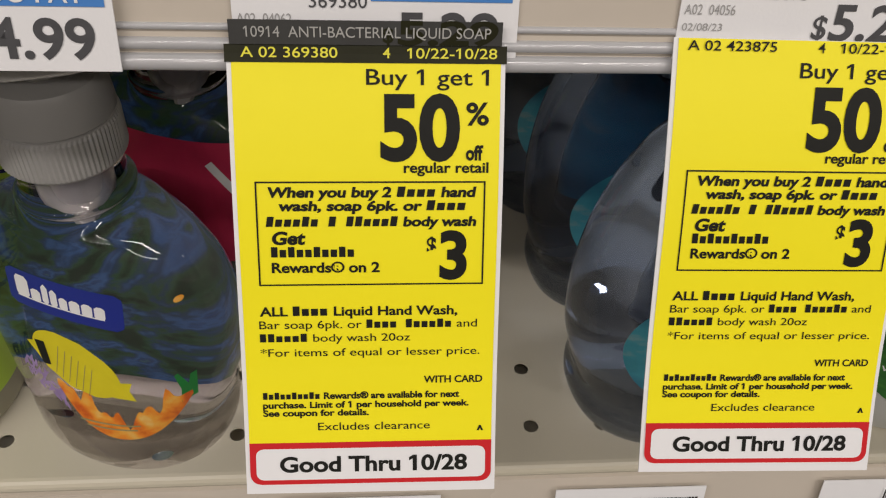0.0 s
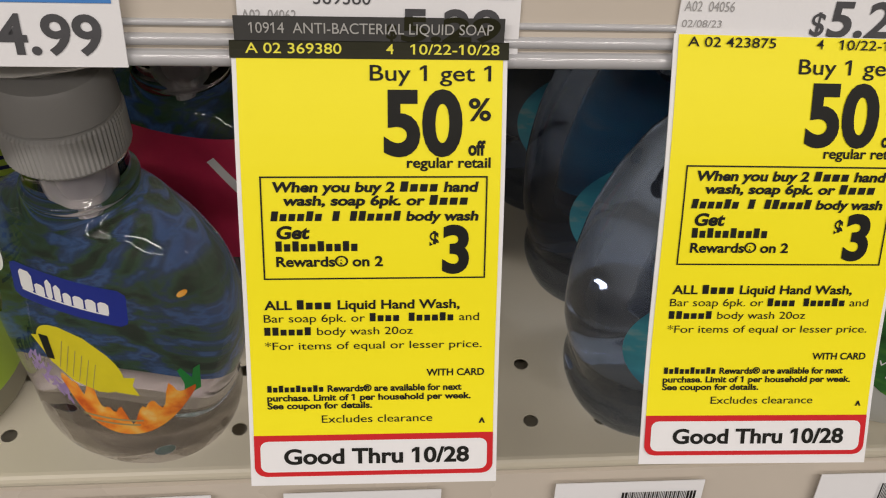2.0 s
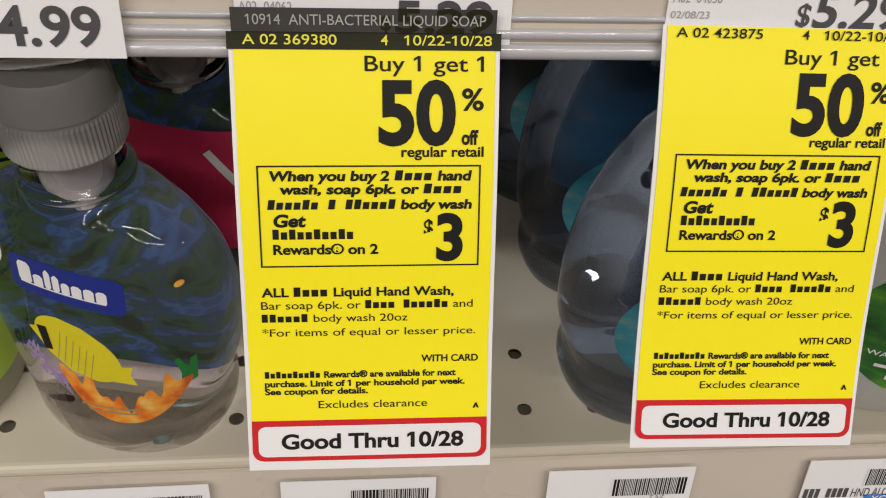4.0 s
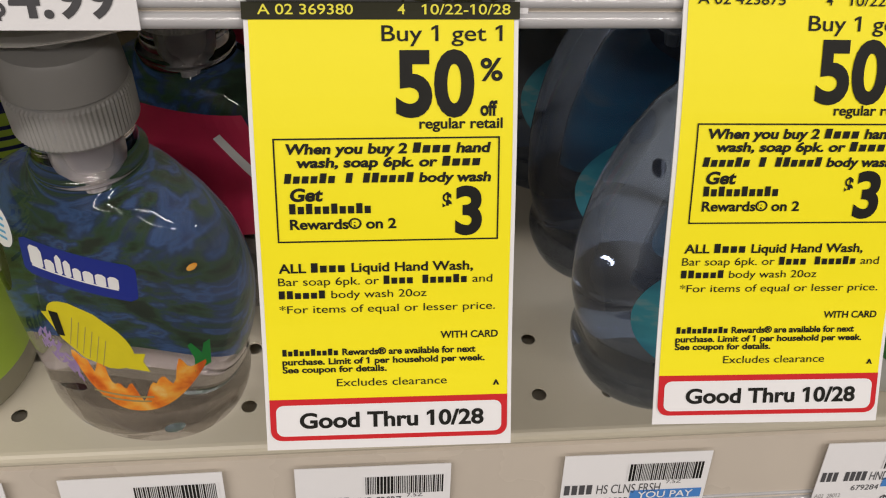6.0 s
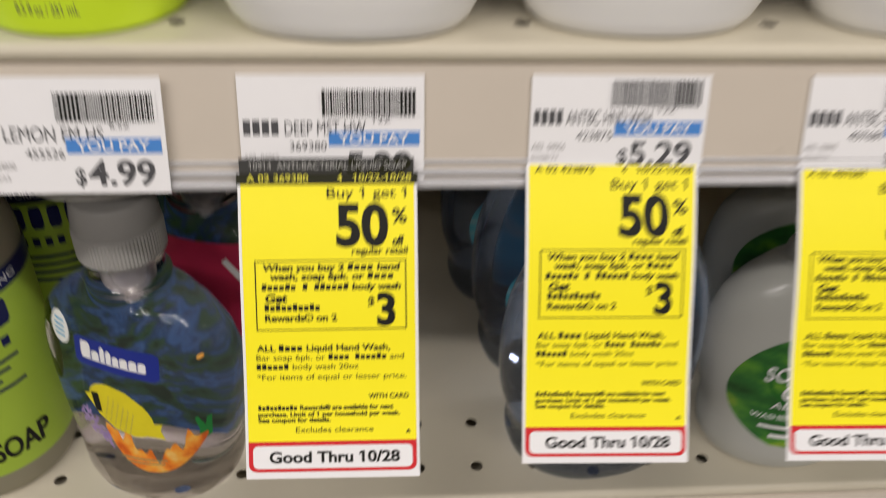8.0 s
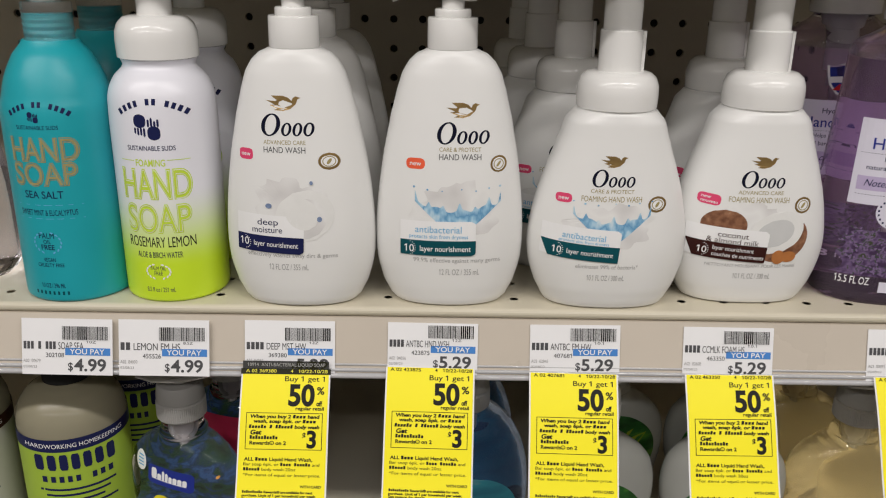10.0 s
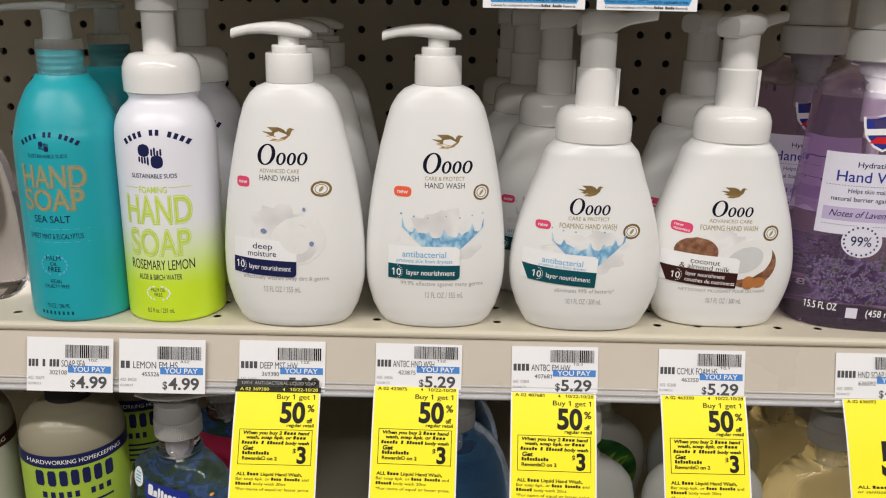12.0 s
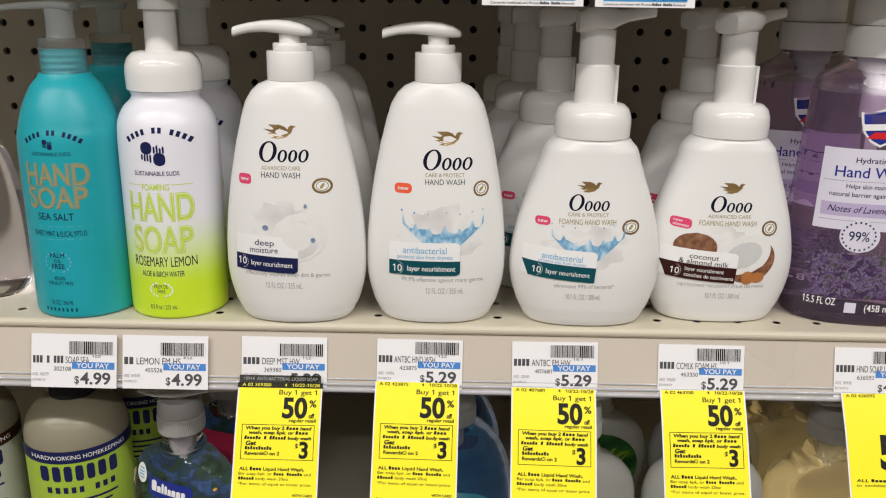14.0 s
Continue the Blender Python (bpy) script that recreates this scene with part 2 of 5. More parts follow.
class Body:
    """A lofted hollow-looking vessel with its front face for prints."""

    def __init__(self, rings, steps=5):
        self.r = dense(rings, steps) if steps > 1 else np.array(rings, float)

    def geo(self, n=56, cap=True):
        v, f = [], []
        for z, a, b, e in self.r:
            for k in range(n):
                t = 2 * math.pi * k / n
                c, s = math.cos(t), math.sin(t)
                v.append((a * math.copysign(abs(c) ** (2 / e), c), b * math.copysign(abs(s) ** (2 / e), s), z))
        m = len(self.r)
        for i in range(m - 1):
            for k in range(n):
                j = (k + 1) % n
                f.append((i * n + k, i * n + j, (i + 1) * n + j, (i + 1) * n + k))
        if cap:
            f += [tuple(range(n))[::-1], tuple(range((m - 1) * n, m * n))]
        return v, f

    def front(self, u, v, lift=0.0, back=False):
        z = min(max(v, self.r[0, 0]), self.r[-1, 0])
        a, b, e = (np.interp(z, self.r[:, 0], self.r[:, k]) for k in (1, 2, 3))
        q = min(abs(u) / a, 0.995)
        y = b * (1 - q ** e) ** (1 / e)
        return (u, (y - lift) if back else -(y + lift), v)


def turned(profile, n=40):
    """A (radius, z) outline turned round the upright axis."""
    v, f = [], []
    for r, z in profile:
        for k in range(n):
            t = 2 * math.pi * k / n
            v.append((r * math.cos(t), r * math.sin(t), z))
    m = len(profile)
    for i in range(m - 1):
        for k in range(n):
            j = (k + 1) % n
            f.append((i * n + k, i * n + j, (i + 1) * n + j, (i + 1) * n + k))
    return v, f + [tuple(range(n))[::-1], tuple(range((m - 1) * n, m * n))]


def ribbed(r, z0, z1, ribs=60, depth=0.0005):
    """A screw cap with fine upright ribs and softened rims."""
    n = ribs * 2
    v, f = [], []
    for s, z in ((0.93, z0), (1.0, z0 + 0.0012), (1.0, z1 - 0.0015), (0.95, z1 - 0.0004), (0.90, z1)):
        for k in range(n):
            t = 2 * math.pi * k / n
            q = r * s - (depth if k % 2 and s == 1.0 else 0)
            v.append((q * math.cos(t), q * math.sin(t), z))
    for i in range(4):
        for k in range(n):
            j = (k + 1) % n
            f.append((i * n + k, i * n + j, (i + 1) * n + j, (i + 1) * n + k))
    return v, f + [tuple(range(n))[::-1], tuple(range(4 * n, 5 * n))]


def spout(sections, n=20, e=2.6):
    """A nozzle along x: (x, z middle, half width in y, half height, squareness is shared)."""
    v, f = [], []
    for x, z, w, h in sections:
        for k in range(n):
            t = 2 * math.pi * k / n
            c, s = math.cos(t), math.sin(t)
            v.append((x, w * math.copysign(abs(c) ** (2 / e), c), z + h * math.copysign(abs(s) ** (2 / e), s)))
    m = len(sections)
    for i in range(m - 1):
        for k in range(n):
            j = (k + 1) % n
            f.append((i * n + k, (i + 1) * n + k, (i + 1) * n + j, i * n + j))
    return v, f + [tuple(range(n)), tuple(range((m - 1) * n, m * n))[::-1]]


# ---- prints: flat shapes in (u, v), laid on a surface by a map
GLYPHS = {}


def outline(s, bold):
    bold = 0.0 if "M" in s and 0 < bold < 0.012 else bold
    cu = bpy.data.curves.new("lettering", "FONT")
    cu.body, cu.resolution_u, cu.offset, cu.fill_mode = s, 5, bold, "FRONT"
    ob = bpy.data.objects.new("lettering", cu)
    me = bpy.data.meshes.new_from_object(ob)
    v = [(q.co.x, q.co.y) for q in me.vertices]
    f = [tuple(p.vertices) for p in me.polygons]
    bpy.data.objects.remove(ob)
    bpy.data.curves.remove(cu)
    bpy.data.meshes.remove(me)
    return v, f


def glyphs(s, bold):
    """Lettering of the built-in font; each figure one gets a flag at its head."""
    key = (s, bold)
    if key not in GLYPHS:
        v, f = outline(s, bold)
        if "1" in s:
            one = outline("1", bold)[0]
            left, top = min(p[0] for p in one), max(p[1] for p in one)
            thick = 0.11 + 1.6 * bold
            for i, ch in enumerate(s):
                if ch == "1":
                    x, n = span(s[:i]) + left + 0.01, len(v)
                    v += [(x, top), (x - 0.15, top - 0.11), (x - 0.15, top - 0.11 - thick), (x, top - thick)]
                    f.append((n, n + 1, n + 2, n + 3))
        GLYPHS[key] = (v, f)
    return GLYPHS[key]


def span(s):
    v, _ = glyphs("|" + s + "|", 0.0)
    w, _ = glyphs("||", 0.0)
    return max(p[0] for p in v) - min(p[0] for p in v) - (max(p[0] for p in w) - min(p[0] for p in w))


CAP = max(p[1] for p in glyphs("H", 0.0)[0])


def words(s, left, right, base, cap, bold=0.0, slant=0.0, mm=0.001, ref=None):
    """Lettering between two margins (mm). A stretch between ~ signs becomes a plain bar of its size."""
    v, f, at = [], [], 0.0
    for i, seg in enumerate(s.split("~")):
        if not seg:
            continue
        adv = span(seg)
        if i % 2:
            k = adv / len(seg)
            for j, ch in enumerate(seg):
                if ch == " ":
                    continue
                n, top = len(v), 0.74 if ch.isupper() or ch in "dhkltb&" else 0.54
                v += [(at + (j + 0.08) * k, 0.0), (at + (j + 0.82) * k, 0.0), (at + (j + 0.82) * k, top), (at + (j + 0.08) * k, top)]
                f.append((n, n + 1, n + 2, n + 3))
        else:
            gv, gf = glyphs(seg, bold)
            n = len(v)
            v += [(x + at, y) for x, y in gv]
            f += [tuple(k + n for k in q) for q in gf]
        at += adv
    box_of = v if ref is None else glyphs(s, ref)[0]
    x0, x1 = min(p[0] for p in box_of), max(p[0] for p in box_of)
    k = (right - left) / max(x1 - x0, 1e-6)
    h = cap / CAP
    return [((left + (x - x0) * k + slant * y * h) * mm, (base + y * h) * mm) for x, y in v], f


def patch(limits, v0, v1, nu=8, nv=10, mm=0.001):
    """A print between two heights (mm); limits(s) gives its left and right edge at the share s of its height."""
    v, f = [], []
    for j in range(nv + 1):
        s = j / nv
        a, b = limits(s)
        for i in range(nu + 1):
            v.append(((a + (b - a) * i / nu) * mm, (v0 + (v1 - v0) * s) * mm))
    for j in range(nv):
        for i in range(nu):
            k = j * (nu + 1) + i
            f.append((k, k + 1, k + nu + 2, k + nu + 1))
    return v, f


def block(u0, u1, v0, v1, nu=6, nv=2):
    return patch(lambda s: (u0, u1), v0, v1, nu, nv)


def oval(u0, u1, v0, v1, nu=10, nv=16):
    c, a = (u0 + u1) / 2, (u1 - u0) / 2
    return patch(lambda s: (c - a * math.sqrt(max(0, 1 - (2 * s - 1) ** 2)), c + a * math.sqrt(max(0, 1 - (2 * s - 1) ** 2))), v0, v1, nu, nv)


def rounded(u0, u1, v0, v1, r, nu=8, nv=16, corners="1111"):
    """Corners in the order bottom left, bottom right, top left, top right."""
    def lim(s):
        v = (v1 - v0) * s
        out = [u0, u1]
        for side in (0, 1):
            for d, flag in ((v, corners[side]), ((v1 - v0) - v, corners[2 + side])):
                if flag == "1" and d < r:
                    cut = r - math.sqrt(max(0, r * r - (r - d) ** 2))
                    out[side] += cut if side == 0 else -cut
        return out
    return patch(lim, v0, v1, nu, nv)


def turn2(geo, degrees, cu=0.0, cv=0.0):
    a = radians(degrees)
    c, s = math.cos(a), math.sin(a)
    return [((x - cu) * c - (y - cv) * s + cu, (x - cu) * s + (y - cv) * c + cv) for x, y in geo[0]], geo[1]


def poly(points, mm=0.001):
    """A filled outline (mm), for small emblem shapes."""
    flat_points = [Vector((a, b, 0.0)) for a, b in points]
    return [(a * mm, b * mm) for a, b in points], [tuple(t) for t in geometry.tessellate_polygon([flat_points])]


def laid(geo, place, lift):
    return [place(u, v, lift) for u, v in geo[0]], geo[1]


def frame_print(u0, u1, v0, v1, w):
    return join(block(u0, u1, v0, v0 + w), block(u0, u1, v1 - w, v1), block(u0, u0 + w, v0 + w, v1 - w, 1, 6), block(u1 - w, u1, v0 + w, v1 - w, 1, 6))


# ---------------------------------------------------------------- the shop round the shelves
X0, X1 = -1.2, 1.4
ROOM = (-3.2, 3.4, -2.6, 0.75, 0.0, 3.0)
rx0, rx1, ry0, ry1, rz0, rz1 = ROOM
solid("floor", box(rx0, rx1, ry0, ry1, -0.1, 0.0), FLOORM, "pale vinyl shop floor", "floor", "structure")
solid("ceiling", box(rx0, rx1, ry0, ry1, rz1, rz1 + 0.1), CEILM, "white tiled shop ceiling", "ceiling", "structure")
solid("wall_north", box(rx0, rx1, ry1, ry1 + 0.1, 0, rz1), WALLM, "plain painted wall behind the shelving", "wall", "structure")
solid("wall_south", box(rx0, rx1, ry0 - 0.1, ry0, 0, rz1), WALLM, "plain painted wall across the aisle", "wall", "structure")
solid("wall_west", box(rx0 - 0.1, rx0, ry0, ry1, 0, rz1), WALLM, "plain painted wall", "wall", "structure")
solid("wall_east", box(rx1, rx1 + 0.1, ry0, ry1, 0, rz1), WALLM, "plain painted wall", "wall", "structure")
for lx, ly, power in LAMPS:
    fixture = thing("ceiling_light", "long white fluorescent ceiling light over the aisle", "light", "aisle lights")
    part("housing", join(box(lx - 1.2, lx + 1.2, ly - 0.1, ly + 0.1, 2.95, 3.0)), WHITE_GLOSS, fixture)

ZU, ZL, ZT = 1.35, 1.1468, 1.604
PITCH = 0.0256


def perforated(cols, rows, half, r, a0, a1, b0, b1, depth):
    """A sheet in (a, b) with a round hole at each crossing of cols and rows; each hole has a wall. Returns 3D with b as y, z down the hole."""
    v, f = [], []

    def quad(p, q, s, t):
        if q - p < 1e-6 or t - s < 1e-6:
            return
        n = len(v)
        v.extend([(p, s, 0), (q, s, 0), (q, t, 0), (p, t, 0)])
        f.append((n, n + 1, n + 2, n + 3))
    last = b0
    for b in rows:
        quad(a0, a1, last, b - half)
        left = a0
        for a in cols:
            quad(left, a - half, b - half, b + half)
            n = len(v)
            c = [(a - half, b - half), (a + half, b - half), (a + half, b + half), (a - half, b + half)]
            v.extend([(x, y, 0) for x, y in c])
            k = 12
            ring = [(a + r * math.cos(2 * math.pi * (i + 0.5) / k), b + r * math.sin(2 * math.pi * (i + 0.5) / k)) for i in range(k)]
            v.extend([(x, y, 0) for x, y in ring])
            v.extend([(x, y, -depth) for x, y in ring])
            for i in range(k):
                j = (i + 1) % k
                f.append((n + 4 + i, n + 16 + i, n + 16 + j, n + 4 + j))
            for c0, c1, chain in ((0, 1, (10, 9, 8, 7)), (1, 2, (1, 0, 11, 10)), (2, 3, (4, 3, 2, 1)), (3, 0, (7, 6, 5, 4))):
                f.append((n + c0, n + c1, *[n + 4 + i for i in chain]))
            left = a + half
        quad(left, a1, b - half, b + half)
        last = b + half
    quad(a0, a1, last, b1)
    bm = bmesh.new()
    made = [bm.verts.new(p) for p in v]
    for q in f:
        bm.faces.new([made[i] for i in q])
    bmesh.ops.remove_doubles(bm, verts=bm.verts, dist=0.00001)
    bm.verts.index_update()
    v, f = [tuple(p.co) for p in bm.verts], [tuple(p.index for p in q.verts) for q in bm.faces]
    bm.free()
    return v, f


def shelf(z, label, columns):
    """A pressed steel deck with a rounded nose, a sloping price rail and a clear plastic lower edge."""
    s = thing("shelf", label, "shelf", "gondola shelves")
    v, f = perforated(columns, [0.1605, 0.1605 + PITCH], PITCH / 2, 0.0027, X0, X1, 0.1460, 0.452, 0.0004)
    part("deck", ([(a, b, c + z) for a, b, c in v], f), CREAM, s, "cream enamelled steel deck with punched holes")
    # Unseen plate, added to block light from below so the holes go dark.
    part("underside", box(X0, X1, 0.1525, 0.452, z - 0.0140, z - 0.0125), CREAM, s, "plain steel underside")
    nose = [(0.1460 + 0.0030 * math.cos(t), z - 0.0030 + 0.0030 * math.sin(t)) for t in np.linspace(math.pi / 2, 3 * math.pi / 2, 9)]
    nose = nose + [(0.152, z - 0.0060), (0.152, z - 0.0025), (0.1460, z - 0.0025)]
    part("nose", extruded(nose, X0, X1), CREAM, s, "rounded cream front edge")
    rail = [(0.1430, z - 0.0062), (0.1340, z - 0.0395), (0.1356, z - 0.0402), (0.1520, z - 0.0062)]
    part("price_rail", extruded(rail, X0, X1), RAIL, s, "sloping beige price rail")
    for dz, r in ((-0.0335, 0.0007), (-0.0366, 0.0012), (-0.0400, 0.0017)):
        cy = 0.1430 + (dz + 0.0062) * 0.270 - 0.0002
        ring = [(cy + r * math.cos(t), z + dz + r * math.sin(t)) for t in np.linspace(0, 2 * math.pi, 11)[:-1]]
        part("rail_ridge", extruded(ring, X0, X1), CLEAR_RIDGE, s, "clear glossy plastic ridge", smooth=True)
    return s


COLS_U = [0.0500 + PITCH * k for k in range(-14, 16)]
COLS_L = [0.0472 + PITCH * k for k in range(-14, 16)]
shelf(ZU, "cream steel shelf with sloping price rail, holding hand soaps", COLS_U)
shelf(ZL, "cream steel shelf with sloping price rail under another shelf", COLS_L)
shelf(ZT, "cream steel shelf above the hand soaps", COLS_U)

pv, pf = perforated([0.0118 + 0.0254 * k for k in range(-22, 30)], [1.4673 + 0.0254 * k for k in range(-16, 5)], 0.0127, 0.0034, X0, X1, 0.0, 2.1, 0.005)
back = thing("pegboard_panel", "dark taupe pegboard back panel with round holes", "pegboard", kind="structure")
part("board", ([(a, 0.449 - c, b) for a, b, c in pv], [tuple(q) for q in pf]), PEG, back)
# Black sheet standing in for the shade seen through the holes.
part("hole_shade", box(X0, X1, 0.4545, 0.46, 0.0, 2.1), DARK, back)


# ---------------------------------------------------------------- shelf tags
BARS = [1, 2, 1, 1, 3, 1, 2, 1, 1, 2, 1, 3, 1, 1, 2, 2, 1, 1, 1, 3, 2, 1, 1, 2, 1, 1, 3, 1, 2, 1, 1, 1, 2, 3, 1, 1]


BAR_MESH = {}


def barcode(parent, u0, u1, v0, v1, salt=0, rise=0.0):
    """A white field with upright black bars of one, two or three widths."""
    field = part("barcode", laid(block(u0 - 0.6, u1 + 0.6, v0 - 0.3 + rise, v1 + 0.3 + rise), flat, 0.0001 + 0.0003), PAPER, parent)
    total = sum(BARS) + len(BARS)
    k, at = (u1 - u0) / total, u0
    for i in range(len(BARS)):
        w = BARS[(i * 7 + salt) % len(BARS)]
        if w not in BAR_MESH:
            g = laid(block(0, w * k, v0, v1, 1, 1), flat, 0.0005)
            BAR_MESH[w] = mesh_of("bar", g[0], g[1], INK)
        ob = new("bar", BAR_MESH[w])
        ob.parent = field
        ob.location = (at * 0.001, 0.0, rise * 0.001)
        at += (w + 1) * k


def flat(u, v, lift):
    return (u, -lift, v)


def price_tag(x, z, title, size, code, stock, price, label, lean=0.0, salt=0, up=0.0, tall=1.05, out=0.0, rise=0.0):
    """A white shelf label, 52 x 32 mm, held in the sloping rail; its origin is its top left corner."""
    t = thing("price_tag", label, "price tag", "shelf price tags")
    def lay(u, v, lift):
        return flat(u, v + rise * 0.001, lift)
    part("paper", box(0, 0.052, -0.0001, 0.0003, -0.032, 0), PAPER, t)
    barcode(t, 23.3, 49.8, -11.9, -4.2, salt, rise)
    part("title", laid(words(title, 1.1, 35.4, -17.4, 4.0, 0.0), lay, 0.0003), GREYINK, t)
    part("size_text", laid(words(size, 37.2, 42.6, -13.8, 1.5), lay, 0.0003), GREYINK, t)
    part("code_text", laid(words(code, 13.8, 24.2, -22.0, 2.5), lay, 0.0003), GREYINK, t)
    banner = part("pay_banner", laid(block(24.9, 50.7, -20.7, -16.5), lay, 0.0003), PAYBLUE, t, "blue banner with white lettering")
    part("banner_text", laid(words("YOU PAY", 27.6, 47.6, -20.0, 2.9, 0.012), lay, 0.0005), WHITEINK, banner)
    part("stock_text", laid(words(stock, 0.8, 10.6, -25.1, 1.9), lay, 0.0003), FAINTINK, t)
    part("date_text", laid(words("02/08/23", 0.8, 8.6, -28.2, 1.4), lay, 0.0003), FAINTINK, t)
    part("dollar_sign", laid(words("$", 26.4, 29.2, -29.4, 4.4, 0.015), lay, 0.0003), GREYINK, t)
    part("price_text", laid(words(price, 29.9, 48.3, -29.6, 6.7, 0.022), lay, 0.0003), GREYINK, t)
    t.matrix_world = pose(x, 0.1416 - out, z - 0.0074 - 0.25 * out + up, -15.1, 0, 0) @ pose(0, 0, 0, 0, lean, 0) @ Matrix.Diagonal((1.03, 1.0, tall, 1.0))
    return t


def bowed(u, v, lift):
    s = min(max(-v / 0.09, 0), 1)
    return (u, -0.0008 * math.sin(2 * math.pi * s) - lift, v + (0.0004 + 0.0008 * (1 - u / 0.0515)) * s * s)


SALE_LINES = [
    ("Buy 1 get 1", 25.6, 49.1, 5.4, 2.90, 0.006, 0.0), ("50", 28.2, 43.6, 19.4, 11.7, 0.034, 0.0), ("%", 44.8, 49.2, 12.9, 4.10, 0.020, 0.0),
    ("off", 44.8, 48.2, 19.7, 2.69, 0.036, 0.0), ("regular retail", 32.7, 49.3, 22.2, 1.96, 0.022, 0.0),
    ("When you buy 2 ~Hnnn~ hand", 6.1, 46.7, 27.0, 1.90, 0.038, 0.16), ("wash, soap 6pk. or ~Hnnn~", 8.2, 44.7, 29.7, 1.85, 0.038, 0.16),
    ("~Hnnnhn & Hhnnnh~ body wash", 5.8, 47.0, 32.9, 1.85, 0.038, 0.16), ("Get", 6.7, 13.2, 36.5, 2.46, 0.038, 0.16),
    ("~HnhnnHnnhn~", 6.6, 22.8, 39.2, 1.96, 0.028, 0.0), ("Rewards\u00ae on 2", 6.6, 27.9, 42.4, 2.02, 0.028, 0.0),
    ("$", 37.3, 39.2, 38.5, 3.20, 0.030, 0.0), ("3", 39.9, 45.4, 43.7, 9.3, 0.034, 0.0),
    ("ALL ~Hnnn~ Liquid Hand Wash,", 3.8, 43.7, 51.7, 1.90, 0.024, 0.0), ("Bar soap 6pk. or ~Hnnn Hnnnhn~ and", 3.6, 47.8, 54.5, 1.70, 0.000, 0.0),
    ("~Hhnnnh~ body wash 20oz", 3.6, 34.0, 57.4, 1.65, 0.000, 0.0), ("*For items of equal or lesser price.", 3.6, 48.5, 60.6, 1.65, 0.000, 0.0),
    ("WITH CARD", 36.9, 49.2, 66.9, 1.51, 0.022, 0.0), ("~HnhnnHnnhn~ Rewards\u00ae are available for next", 3.7, 44.4, 70.2, 1.40, 0.032, 0.0),
    ("purchase. Limit of 1 per household per week.", 3.6, 46.4, 72.2, 1.34, 0.032, 0.0), ("See coupon for details.", 3.6, 25.4, 74.0, 1.34, 0.032, 0.0),
    ("Excludes clearance", 14.8, 38.2, 77.3, 1.70, 0.000, 0.0), ("^", 48.2, 49.6, 78.6, 1.79, 0.036, 0.0),
]
SALE_MESH = {}


def sale_line(parent, key, geo, material, lift):
    """Lettering that all the sale tags share is one mesh."""
    if key not in SALE_MESH:
        g = laid(geo, bowed, lift)
        SALE_MESH[key] = mesh_of("sale_lettering", g[0], g[1], material)
    ob = new("sale_lettering", SALE_MESH[key])
    ob.parent = parent


